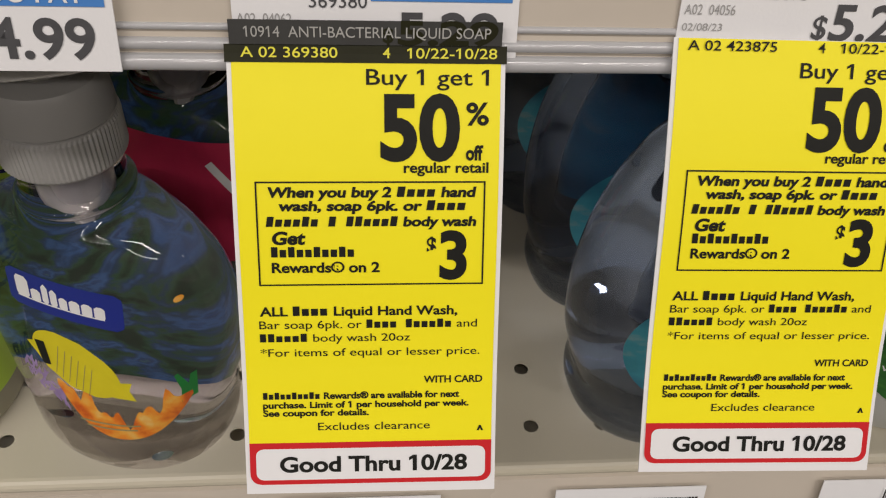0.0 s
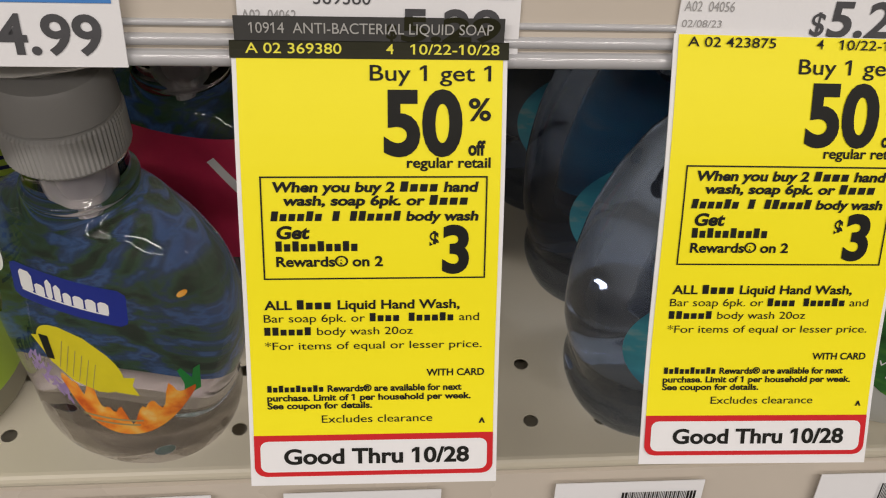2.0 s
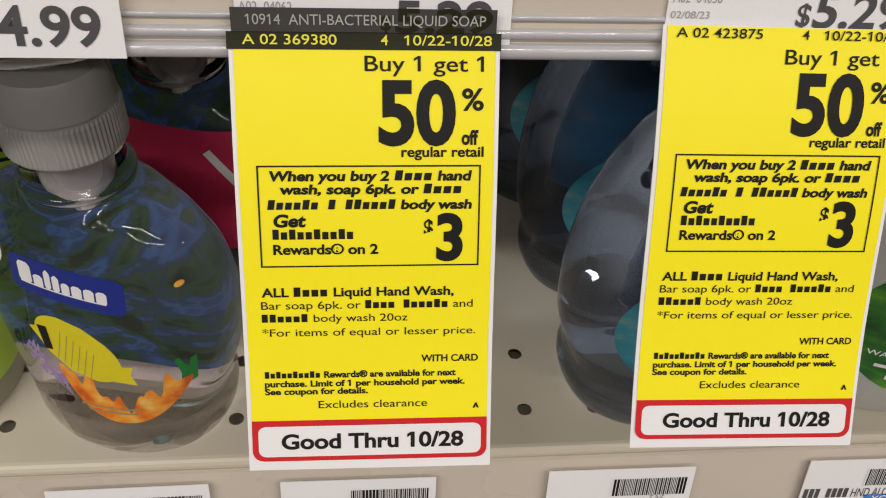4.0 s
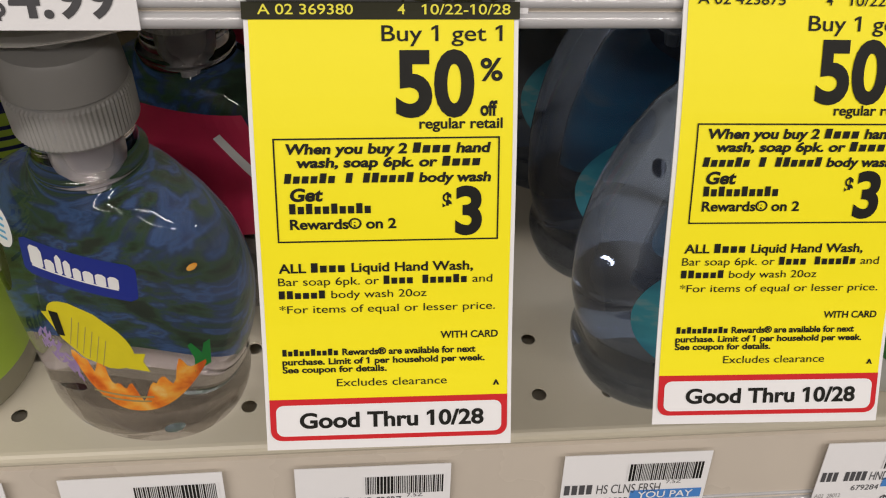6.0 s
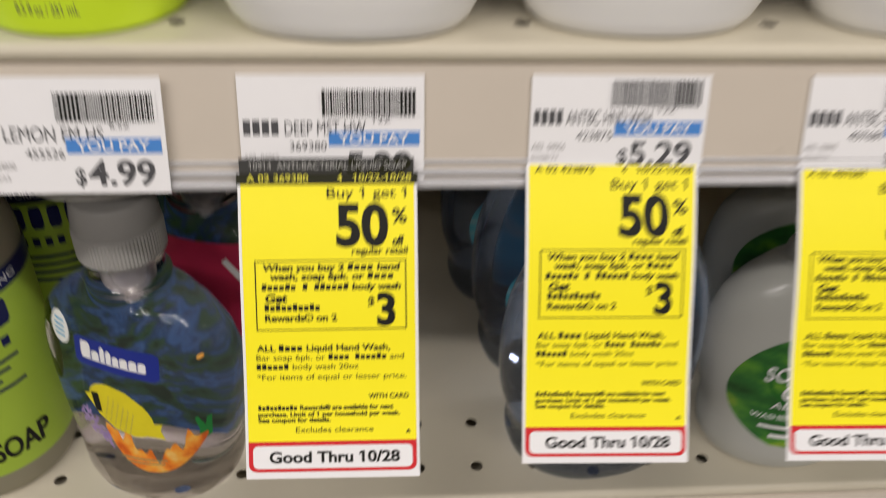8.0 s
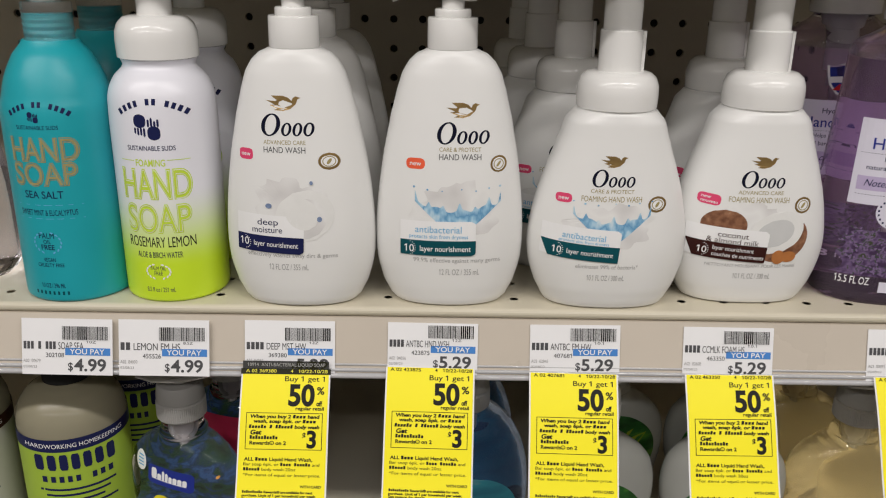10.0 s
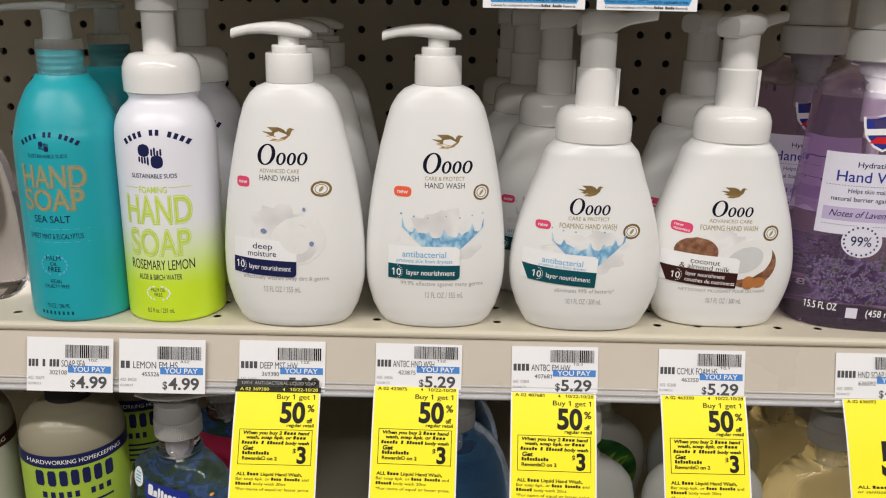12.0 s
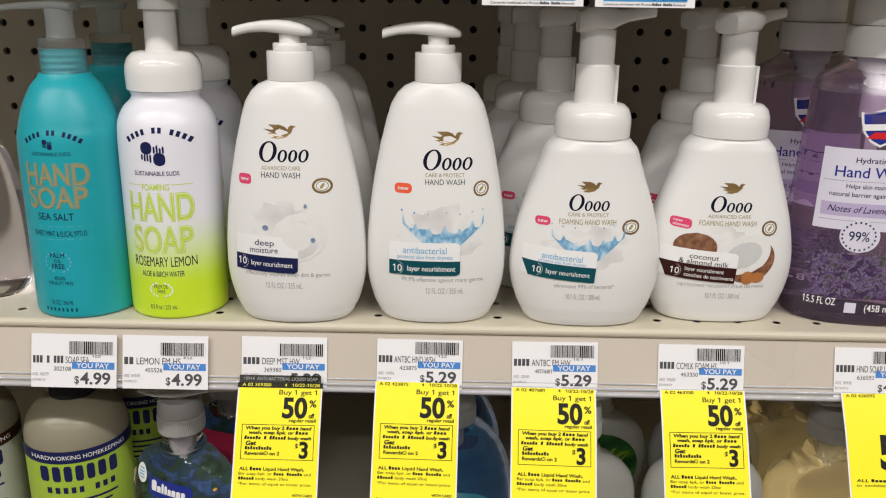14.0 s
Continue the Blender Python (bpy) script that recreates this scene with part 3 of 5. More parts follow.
def sale_tag(x, z, code, label, lean=0.0, header=False, other=False, up=0.0):
    """A long yellow sale tag that hangs from the rail and leans out; u from its left edge, v down from its date line."""
    t = thing("sale_tag", label, "sale tag", "yellow sale tags")
    rows = np.linspace(0.0019, -0.0918, 14)
    v, f = [], []
    for s in rows:
        for u in np.linspace(-0.0004, 0.0523, 4):
            v.append(bowed(u, s, 0.0))
    for j in range(13):
        for i in range(3):
            k = j * 4 + i
            f.append((k, k + 4, k + 5, k + 1))
    n = len(v)
    v += [(p[0], p[1] + 0.0003, p[2]) for p in v]
    f += [tuple(q + n for q in g[::-1]) for g in f]
    rim = [*range(0, 4), *[7 + 4 * k for k in range(13)], *[54 - k for k in range(3)], *[48 - 4 * k for k in range(12)]]
    f += [(rim[i], rim[(i + 1) % len(rim)], rim[(i + 1) % len(rim)] + n, rim[i] + n) for i in range(len(rim))]
    part("paper", (v, f), PAPER, t)
    yellow = part("yellow_panel", laid(block(0.5, 51.4, -80.9, 1.8, 4, 14), bowed, 0.0002), YELLOW, t, "bright yellow printed panel")
    good = part("date_panel", laid(rounded(0.5, 51.4, -89.6, -80.1, 2.4, 4, 44, "1100"), bowed, 0.0003), RED, t, "white date panel with red border")
    part("white_field", laid(rounded(1.8, 50.1, -88.5, -81.4, 1.6, 4, 44), bowed, 0.00045), PAPER, good)
    part("date_text", laid(words("Good Thru 10/28", 6.7, 46.2, -86.6, 3.3, 0.03), bowed, 0.0006), INK, good)
    ink = YELLOWINK if header else INK
    if header:
        head = part("black_header", laid(block(-0.7, 52.5, -1.4, 1.9, 4, 2), bowed, 0.0004), OLIVE, t, "black header strip with yellow lettering")
        upper = part("grey_header", laid(block(0.4, 51.4, 1.9, 6.3, 4, 2), lambda u, w, l: (u, -l - (w - 0.0019) * 0.268, w), 0.0008), SMOKE, t, "smoky grey header strip")
        part("covered_price", laid(join(words("$", 28.8, 30.8, 2.4, 2.6, 0.02), words("5.29", 31.6, 50.6, 2.1, 4.1, 0.03)), lambda u, w, l: (u, -l - (w - 0.0019) * 0.268, w), 0.0009), OLIVE, upper, "price showing through the smoky strip")
        part("header_text", laid(words("10914  ANTI-BACTERIAL LIQUID SOAP", 3.2, 49.2, 3.2, 1.9), lambda u, w, l: (u, -l - (w - 0.0019) * 0.268, w), 0.0010), LIGHTINK, upper)
    for text, a, b in (("A 02 " + code, 2.3, 20.3), ("4", 28.8, 30.2), ("10/22-10/28", 33.4, 50.6)):
        part("date_line", laid(words(text, a, b, -0.45, 1.85, 0.006), bowed, 0.0006), ink, t)
    if other:
        sale_line(t, "b5", words("5", 19.5, 28.5, -43.0, 18.5, 0.045), INK, 0.0004)
        sale_line(t, "ball", words("ALL ~Hnnnnnnnh~ soap", 4.0, 43.6, -51.7, 1.7, 0.018), INK, 0.0004)
        sale_line(t, "bor", words("or sanitizer", 3.8, 22.7, -54.5, 1.75), INK, 0.0004)
    else:
        for i, (text, a, b, base, cap, bold, slant) in enumerate(SALE_LINES):
            sale_line(t, "l%d" % i, words(text, a, b, -base, cap, bold, slant), INK, 0.0004)
        sale_line(t, "frame", frame_print(4.0, 48.8, -45.2, -23.9, 0.32), INK, 0.0004)
    t.matrix_world = pose(x, 0.1318 + 0.5 * up, z - 0.0372 + up, -30.4, 0, 0) @ pose(0, 0, 0, 0, lean, 0)
    return t


TAGL = "white shelf price tag with barcode and blue banner"
price_tag(-0.1653, ZU, "~HHH H HHH~ SOAP SEA", "10Z", "302108", "A02  00679", "4.99", TAGL, 0.3, 0, out=0.0022)
price_tag(-0.1081, ZU, "~HH~ LEMON FM HS", "8.5Z", "455526", "A02  84030", "4.99", TAGL, 0.0, 5, out=0.0022)
price_tag(-0.0340, ZU, "~HHHH~ DEEP MST HW", "12Z", "369380", "A02  04062", "5.29", TAGL, 0.0, 11, -0.0009, 1.0)
price_tag(0.0510, ZU, "~HHHH~ ANTBC HND WSH", "12Z", "423875", "A02  04056", "5.29", TAGL, 0.3, 3, -0.0009, 1.0, rise=2.8)
price_tag(0.1355, ZU, "~HHHH~ ANTBC FM HW", "10.1", "407681", "A02  02845", "5.29", TAGL, -0.3, 17, -0.0011, 1.0, rise=2.2)
price_tag(0.2268, ZU, "~HHHH~ CCMLK FOAM HS", "10.1", "463350", "A02  02608", "5.29", TAGL, 0.2, 8, -0.0010, 1.0, rise=2.0)
price_tag(0.3365, ZU, "~HHHHH~ HND SOAP LAV", "15.5", "636592", "A02  00835", "4.99", TAGL, 0.0, 21, -0.0010, 1.0, rise=2.0)
price_tag(-0.1880, ZL, "~HHH HHHH~ HND LEM", "7.5Z", "302117", "A02  28008", "2.29", TAGL, 0.0, 2, out=0.0022)
price_tag(-0.1170, ZL, "~HHH HHHH~ HND AQUA", "7.5Z", "302119", "A02  28010", "2.29", TAGL, -0.5, 9, out=0.0022)
price_tag(-0.0395, ZL, "~HHH HHHH~ HND FRSBZ", "7.5Z", "302121", "A02  28011", "2.29", TAGL, 0.5, 13, out=0.0022)
price_tag(0.0540, ZL, "~HHHH~ HS CLNS FRSH", "7.5Z", "322525", "A02  28009", "1.59", TAGL, 0.5, 4, out=0.0022)
price_tag(0.1505, ZL, "~HHH HHHH~ HND ALOE", "7.5Z", "679284", "A02  28012", "2.29", TAGL, 0.8, 15, out=0.0022)

SALEL = "long yellow half-price sale tag hanging from the shelf rail"
sale_tag(-0.0350, ZU, "369380", "long yellow sale tag with black header hanging from the rail", 0.0, header=True)
sale_tag(0.0506, ZU, "423875", SALEL, 0.7, up=0.0019)
sale_tag(0.1357, ZU, "407681", SALEL, 0.7)
sale_tag(0.2283, ZU, "463350", SALEL, -0.3)
sale_tag(0.3408, ZU, "636592", SALEL, -0.4, other=True)


def catalog_tag(x, w, label):
    """A white and blue notice that hangs under the rail of the shelf above."""
    t = thing("catalog_tag", label, "shelf notice", "blue shelf notices")
    k = w / 54.0
    part("paper", box(0, w * 0.001, 0.0, 0.0004, 0, 0.055), PAPER, t)
    blue = part("blue_panel", laid(rounded(3.0 * k, 51 * k, 3.0, 50, 1.5, 4, 14), flat, 0.0002), mat("notice_blue", (0.04, 0.30, 0.66), 0.45), t, "bright blue printed panel")
    part("notice_text", laid(words("Always consult your OTC Catalog for applicable prices", 4.5 * k, 49 * k, 3.9, 1.5), flat, 0.0004), INK, blue)
    part("item_text", laid(words("Item", 4.6 * k, 10 * k, 7.0, 1.7, 0.015), flat, 0.0004), INK, blue)
    part("number_bar", laid(block(22 * k, 48 * k, 6.6, 16.0), flat, 0.0004), INK, blue)
    part("terms_text", laid(words("Cannot be combined with Promo/~Hnhnn Hnnhn~ Rewards", 4.5 * k, 49 * k, 0.9, 1.3), flat, 0.0002), INK, t)
    t.matrix_world = pose(x, 0.1300, 1.5434, -6, 0, 0)
    return t


catalog_tag(0.1104, 55.0, "white and blue catalog notice hanging under the shelf above")
catalog_tag(0.1717, 54.0, "white and blue catalog notice hanging under the shelf above")

# ---------------------------------------------------------------- bottles of the upper shelf


def dot_ring(cu, cv, r):
    """An arc of dots that follows the number."""
    return join(*[oval(cu + 0.6 + r * math.cos(a) - 0.28, cu + 0.6 + r * math.cos(a) + 0.28, cv + r * math.sin(a) - 0.28, cv + r * math.sin(a) + 0.28, 2, 6) for a in np.linspace(-1.25, 1.25, 9)])


def bird(cu, cv, w, h):
    """The emblem above the brand mark as a plain winged shape."""
    shape = [(-0.34, 0.42), (0.02, 0.42), (0.18, 0.30), (0.26, 0.12), (0.30, 0.30), (0.38, 0.40), (0.44, 0.36), (0.52, 0.32), (0.43, 0.22), (0.38, -0.06), (0.22, -0.34), (0.0, -0.46), (-0.26, -0.42), (-0.14, -0.32), (-0.38, -0.14), (-0.22, -0.10), (-0.50, 0.14), (-0.20, 0.10), (-0.16, 0.16)]
    return poly([(cu + a * w, cv + b * h) for a, b in shape])


def ring(u0, u1, v0, v1, side, cap, n=28):
    """An open oval (mm)."""
    cu, cv, a, b = (u0 + u1) / 2, (v0 + v1) / 2, (u1 - u0) / 2, (v1 - v0) / 2
    v = []
    for ru, rv in ((a, b), (a - side, b - cap)):
        v += [((cu + ru * math.cos(2 * math.pi * k / n)) * 0.001, (cv + rv * math.sin(2 * math.pi * k / n)) * 0.001) for k in range(n)]
    return v, [(k, (k + 1) % n, n + (k + 1) % n, n + k) for k in range(n)]


def mark(u0, u1, v0, v1):
    """A brand mark as plain leaning ovals, one tall and three low."""
    w, h = u1 - u0, v1 - v0
    rows = [(0.00, 0.36, 0.00, 0.98), (0.39, 0.58, 0.02, 0.60), (0.60, 0.78, 0.02, 0.60), (0.80, 1.00, 0.02, 0.62)]
    geo = join(*[ring(u0 + a * w, u0 + b * w, v0 + c * h, v0 + d * h, w * (0.075 if d > 0.9 else 0.052), 0.06 * h) for a, b, c, d in rows])
    return [(u + 0.18 * (q - v0 * 0.001), q) for u, q in geo[0]], geo[1]


def splash(u0, u1, v0, v1, salt):
    """A cloud of poured milk with a lobed, ragged outline."""
    rng = random.Random(salt)
    phase = [rng.uniform(0, 6.28) for _ in range(4)]
    cu, cv, a, b = (u0 + u1) / 2, (v0 + v1) / 2, (u1 - u0) / 2, (v1 - v0) / 2
    n, m = 72, 6
    v, f = [], []
    for i in range(n):
        t = 2 * math.pi * i / n
        r = 0.80 + 0.08 * math.sin(3 * t + phase[0]) + 0.06 * math.sin(7 * t + phase[1]) + 0.05 * math.sin(12 * t + phase[2])
        r += 0.10 * max(0.0, math.sin(t)) * max(0.0, math.sin(17 * t + phase[3]))
        for k in range(m + 1):
            v.append(((cu + a * r * math.cos(t) * k / m) * 0.001, (cv + b * r * math.sin(t) * k / m) * 0.001))
    for i in range(n):
        for k in range(m):
            p, q = i * (m + 1) + k, ((i + 1) % n) * (m + 1) + k
            f.append((p, p + 1, q + 1, q))
    return v, f


def crown(u0, u1, v0, v1, salt):
    """A bowl of splashing water: a pointed foot, a dipping rim with thin jets, and drops above it."""
    rng = random.Random(salt)
    n, h, w = 90, v1 - v0, u1 - u0
    jets = [(0.0, 0.16), (0.16, 0.10), (0.33, 0.07), (0.52, 0.12), (0.70, 0.08), (0.86, 0.14), (1.0, 0.18)]
    v, f = [], []
    for i in range(n + 1):
        s = i / n
        low = v0 + h * 0.66 * abs(2 * s - 1) ** 1.1
        rim = v0 + h * (0.66 - 0.16 * math.sin(math.pi * s) + 0.03 * math.sin(23 * s + salt)) + h * sum(q * math.exp(-((s - c) / 0.022) ** 2) for c, q in jets)
        high = max(low + 0.5, rim)
        for k in range(6):
            v.append(((u0 + w * s) * 0.001, (low + (high - low) * k / 5) * 0.001))
    for i in range(n):
        for k in range(5):
            a = i * 6 + k
            f.append((a, a + 6, a + 7, a + 1))
    drops = []
    for c, q in jets:
        cu, cv, r = u0 + w * (c + rng.uniform(-0.02, 0.02)), v0 + h * (0.80 + q * 0.7), rng.uniform(0.35, 0.7)
        drops.append(oval(cu - r, cu + r, cv - r, cv + r, 3, 6))
    return join((v, f), *drops)


def flames(u0, u1, v0, v1, salt):
    """A bank of branching coral: a round lower edge and many ragged tips."""
    rng = random.Random(salt)
    n = 44
    v, f = [], []
    for i in range(n + 1):
        s = i / n
        low = v0 + (v1 - v0) * 0.85 * abs(2 * s - 1) ** 2.4
        tip = 0.74 + 0.20 * math.sin(31 * s) + 0.14 * math.sin(53 * s + 1) + 0.08 * rng.random()
        high = max(low + 0.3, low + (v1 - low) * tip * (0.75 + 0.25 * math.sin(9 * s)))
        for k in range(4):
            v.append(((u0 + (u1 - u0) * s) * 0.001, (low + (high - low) * k / 3) * 0.001))
    for i in range(n):
        for k in range(3):
            a = i * 4 + k
            f.append((a, a + 4, a + 5, a + 1))
    return v, f


def badge(u0, u1, v0, v1):
    w = (u1 - u0) * 0.12
    cu, cv, a, b = (u0 + u1) / 2, (v0 + v1) / 2, (u1 - u0) / 2, (v1 - v0) / 2
    sign = join(ring(cu - a * 0.62, cu + a * 0.62, cv - b * 0.62, cv + b * 0.62, 0.5, 0.5), turn2(oval(cu - a * 0.15, cu + a * 0.15, cv - b * 0.42, cv + b * 0.42, 3, 8), -35, cu * 0.001, cv * 0.001))
    return oval(u0, u1, v0, v1), oval(u0 + w, u1 - w, v0 + w, v1 - w), sign


def squeezed(rows, k, du):
    """The same prints, narrowed by k and moved by du (mm)."""
    return [(n, ([(u * k + du * 0.001, v) for u, v in g[0]], g[1]), *r) for n, g, *r in rows]


def prints(body, rows, parent):
    """rows: (part name, geometry, ink, layer); each becomes a thin print on the front of the body."""
    made = {}
    for name, geo, ink, layer, *rest in rows:
        under = made.get(rest[0], parent) if rest else parent
        made[name] = part(name, laid(geo, body.front, 0.00010 + 0.00012 * layer), ink, under)
    return made


WHITE_BODY = Body([(0, .0290, .0165, 2.2), (.0012, .0325, .0188, 2.2), (.004, .0352, .0200, 2.2), (.012, .0392, .0213, 2.2), (.026, .0428, .0225, 2.2), (.042, .0437, .0232, 2.2), (.065, .0422, .0226, 2.2),
             (.090, .0388, .0212, 2.2), (.112, .0345, .0195, 2.2), (.126, .0310, .0182, 2.2), (.1355, .0280, .0172, 2.2), (.1420, .0242, .0162, 2.1), (.1460, .0200, .0152, 2.0), (.1482, .0152, .0140, 2.0), (.1488, .0132, .0132, 2.0)], 4)


def lotion_bottle(x, y, rz, label, kind):
    b = thing("pump_bottle", label, "soap bottle", "white pump bottles")
    part("body", WHITE_BODY.geo(), WHITE_PLASTIC, b, smooth=True)
    part("collar", turned([(.0130, .1484), (.0138, .1489), (.0140, .1496), (.0139, .1648), (.0135, .1656), (.0100, .1658)]), WHITE_GLOSS, b, "white screw collar", True)
    part("ring", turned([(.0098, .1658), (.0101, .1664), (.0101, .1694), (.0095, .1702), (.0070, .1703)]), WHITE_GLOSS, b, "", True)
    part("stem", turned([(.0063, .1702), (.0063, .1752)]), WHITE_GLOSS, b, "", True)
    part("pump_head", spout([(.0136, .1761, .0022, .0008), (.0128, .1765, .0060, .0020), (.0085, .1776, .0092, .0034), (.001, .1788, .0100, .0042), (-.007, .1795, .0090, .0040), (-.015, .1795, .0074, .0034), (-.023, .1786, .0060, .0030),
                             (-.0300, .1770, .0050, .0029), (-.0328, .1760, .0046, .0029), (-.0331, .1759, .0042, .0025)], 24, 3.0), WHITE_GLOSS, b, "flat white spout", True)
    if kind == "deep":
        c, col, band = 0.0, NAVY, NAVY
        bd = badge(13.8, 25.9, 83.8, 93.4)
        rows = [("emblem", bird(-4.8, 120.5, 19, 9.3), GOLD, 0), ("brand_mark", mark(-18.3, 11.5, 102.3, 115.0), MARKINK, 0), ("range_text", words("ADVANCED CARE", -16.2, 7.2, 97.9, 2.3), TANINK, 0),
                ("type_text", words("HAND WASH", -16.3, 7.0, 93.2, 3.3), GREYINK, 0), ("new_flag", rounded(-30.9, -22.8, 88.6, 94.8, 2.0), PINK, 0), ("new_text", words("new", -29.6, -24.2, 90.7, 2.3, 0.01), WHITEINK, 1, "new_flag"),
                ("artwork", splash(-29, 24, 40, 82, 3), SPLASH, 0), ("artwork_swirl", turn2(oval(-12, 22, 42, 72), 25, 0.005, 0.058), FLESH, 1), ("artwork_fold", turn2(oval(-6, 18, 45, 68), 40, 0.007, 0.056), SPLASH, 2), ("artwork_crest", turn2(oval(-4, 13.5, 49, 69.2), 48, 0.005, 0.058), FLESH, 3), *[("artwork_drop", oval(*q), DROPINK, 4) for q in ((-16.6, -13.0, 61.5, 64.5), (12.4, 15.2, 54, 57.2), (8.8, 10.6, 75.4, 77.8))],
                ("card", turn2(rounded(-34.2, 4.6, 36, 57.6, 2.6, 10, 16, "0001"), -2.5, -0.015, 0.046), WHITEINK, 3), ("card_band", turn2(rounded(-34.2, 4.6, 35.2, 45.2, 2.4, 10, 10, "0100"), -2.5, -0.015, 0.046), NAVY, 4, "card"),
                ("name_text", join(words("deep", -21.8, -9.8, 51.8, 3.6), words("moisture", -25.1, -7.6, 47.2, 3.6)), NAVY, 4, "card"), ("ten_text", turn2(words("10", -32.6, -27.4, 38.6, 4.4, 0.006), -2.5, -0.015, 0.046), WHITEINK, 5, "card"),
                ("dots", dot_ring(-31.2, 40.8, 4.0), WHITEINK, 5, "card"), ("layer_text", turn2(words("layer nourishment", -24.4, 1.4, 38.9, 3.1, 0.004), -2.5, -0.015, 0.046), WHITEINK, 5, "card"),
                ("claim_text", turn2(words("effectively washes away dirt & germs", -29, 23, 32.4, 2.6), -0.5), FAINTINK, 0), ("volume_text", words("12 FL OZ / 355 mL", -16.2, 6.4, 24.6, 3.6), FAINTINK, 0)]
    else:
        bd = badge(22.4, 31.8, 82.4, 92.1)
        rows = [("emblem", bird(6.1, 117.5, 18.2, 9.4), GOLD, 0), ("brand_mark", mark(-8.9, 20.7, 98.5, 111.2), MARKINK, 0), ("range_text", words("CARE & PROTECT", -6.5, 16.9, 94.6, 2.3), TANINK, 0),
                ("type_text", words("HAND WASH", -6.5, 17.1, 89.9, 3.3), GREYINK, 0), ("new_flag", rounded(-25, -14.5, 84.2, 90.4, 2.6), CORAL, 0), ("new_text", words("new", -23, -16.5, 86.2, 2.5, 0.01), WHITEINK, 1, "new_flag"),
                ("artwork", splash(-26, 33, 40, 79, 5), SPLASH, 0), ("artwork_bowl", crown(-20, 29, 44, 77, 8), SPLASHBLUE, 1),
                ("card", rounded(-28.3, 15.1, 35, 54.4, 2.6, 10, 16, "0001"), WHITEINK, 3), ("card_band", rounded(-28.3, 15.3, 33.6, 42.8, 2.4, 10, 10, "0100"), TEALINK, 4, "card"),
                ("name_text", words("antibacterial", -19.7, 6.9, 47.6, 3.9), SKYINK, 4, "card"), ("note_text", words("protects skin from dryness", -23.1, 10.7, 44.2, 2.3), SKYINK, 4, "card"), ("ten_text", words("10", -26.0, -20.4, 35.6, 4.4, 0.006), WHITEINK, 5, "card"),
                ("dots", dot_ring(-24.4, 38.0, 4.2), WHITEINK, 5, "card"), ("layer_text", words("layer nourishment", -17.0, 12.4, 36.4, 3.2, 0.01), WHITEINK, 5, "card"),
                ("claim_text", words("99.9% effective against many germs", -20.7, 29.7, 29.4, 2.6), FAINTINK, 0), ("volume_text", words("12 FL OZ / 355 mL", -5.7, 17.7, 21.5, 3.6), FAINTINK, 0)]
    rows += [("seal", bd[0], GOLD, 0), ("seal_field", bd[1], WHITEINK, 1, "seal"), ("seal_sign", bd[2], TANINK, 2, "seal")]
    prints(WHITE_BODY, rows, b)
    b.matrix_world = pose(x, y, 0, 0, 0, rz)
    b.location.z = ZU
    return b


FOAM = Body([(0, .0330, .0190, 2.4), (.0012, .0362, .0212, 2.4), (.004, .0382, .0225, 2.4), (.012, .0422, .0243, 2.4), (.024, .0460, .0258, 2.3), (.036, .0474, .0265, 2.3), (.050, .0462, .0262, 2.3),
             (.068, .0425, .0252, 2.3), (.085, .0372, .0242, 2.3), (.098, .0326, .0235, 2.3), (.1065, .0298, .0231, 2.3), (.1110, .0280, .0229, 2.3), (.1160, .0238, .0222, 2.1), (.1172, .0218, .0214, 2.0)], 4)


def foam_pump(b, z, spin=0.0):
    """The domed collar, the two-step stem and the beaked head of a foaming dispenser."""
    part("collar", turned([(.0218, z), (.0228, z + .0008), (.0231, z + .008), (.0228, z + .0128), (.0212, z + .0172), (.0182, z + .0198), (.0148, z + .0206), (.0115, z + .0207)]), WHITE_GLOSS, b, "glossy white domed collar", True)
    low = part("stem_sleeve", turned([(.0120, z + .0200), (.0118, z + .0425), (.0113, z + .0431), (.0106, z + .0432)]), WHITE_GLOSS, b, "", True)
    part("sleeve_rib", box(.0106, .0134, -.0022, .0010, z + .0206, z + .0425), WHITE_GLOSS, low)
    part("stem", turned([(.0105, z + .0428), (.0105, z + .0630)]), WHITE_GLOSS, b, "", True)
    head = part("pump_head", spout([(-.0128, z + .0672, .0040, .0030), (-.0122, z + .0672, .0092, .0060), (-.008, z + .0682, .0118, .0072), (.000, z + .0688, .0122, .0074), (.007, z + .0690, .0108, .0068),
                                    (.0112, z + .0698, .0082, .0048), (.017, z + .0712, .0062, .0038), (.025, z + .0724, .0052, .0034), (.0325, z + .0735, .0047, .0032), (.0328, z + .0735, .0040, .0026)], 24, 3.2), WHITE_GLOSS, b, "white beaked pump head", True)
    head.rotation_euler.z = radians(spin)


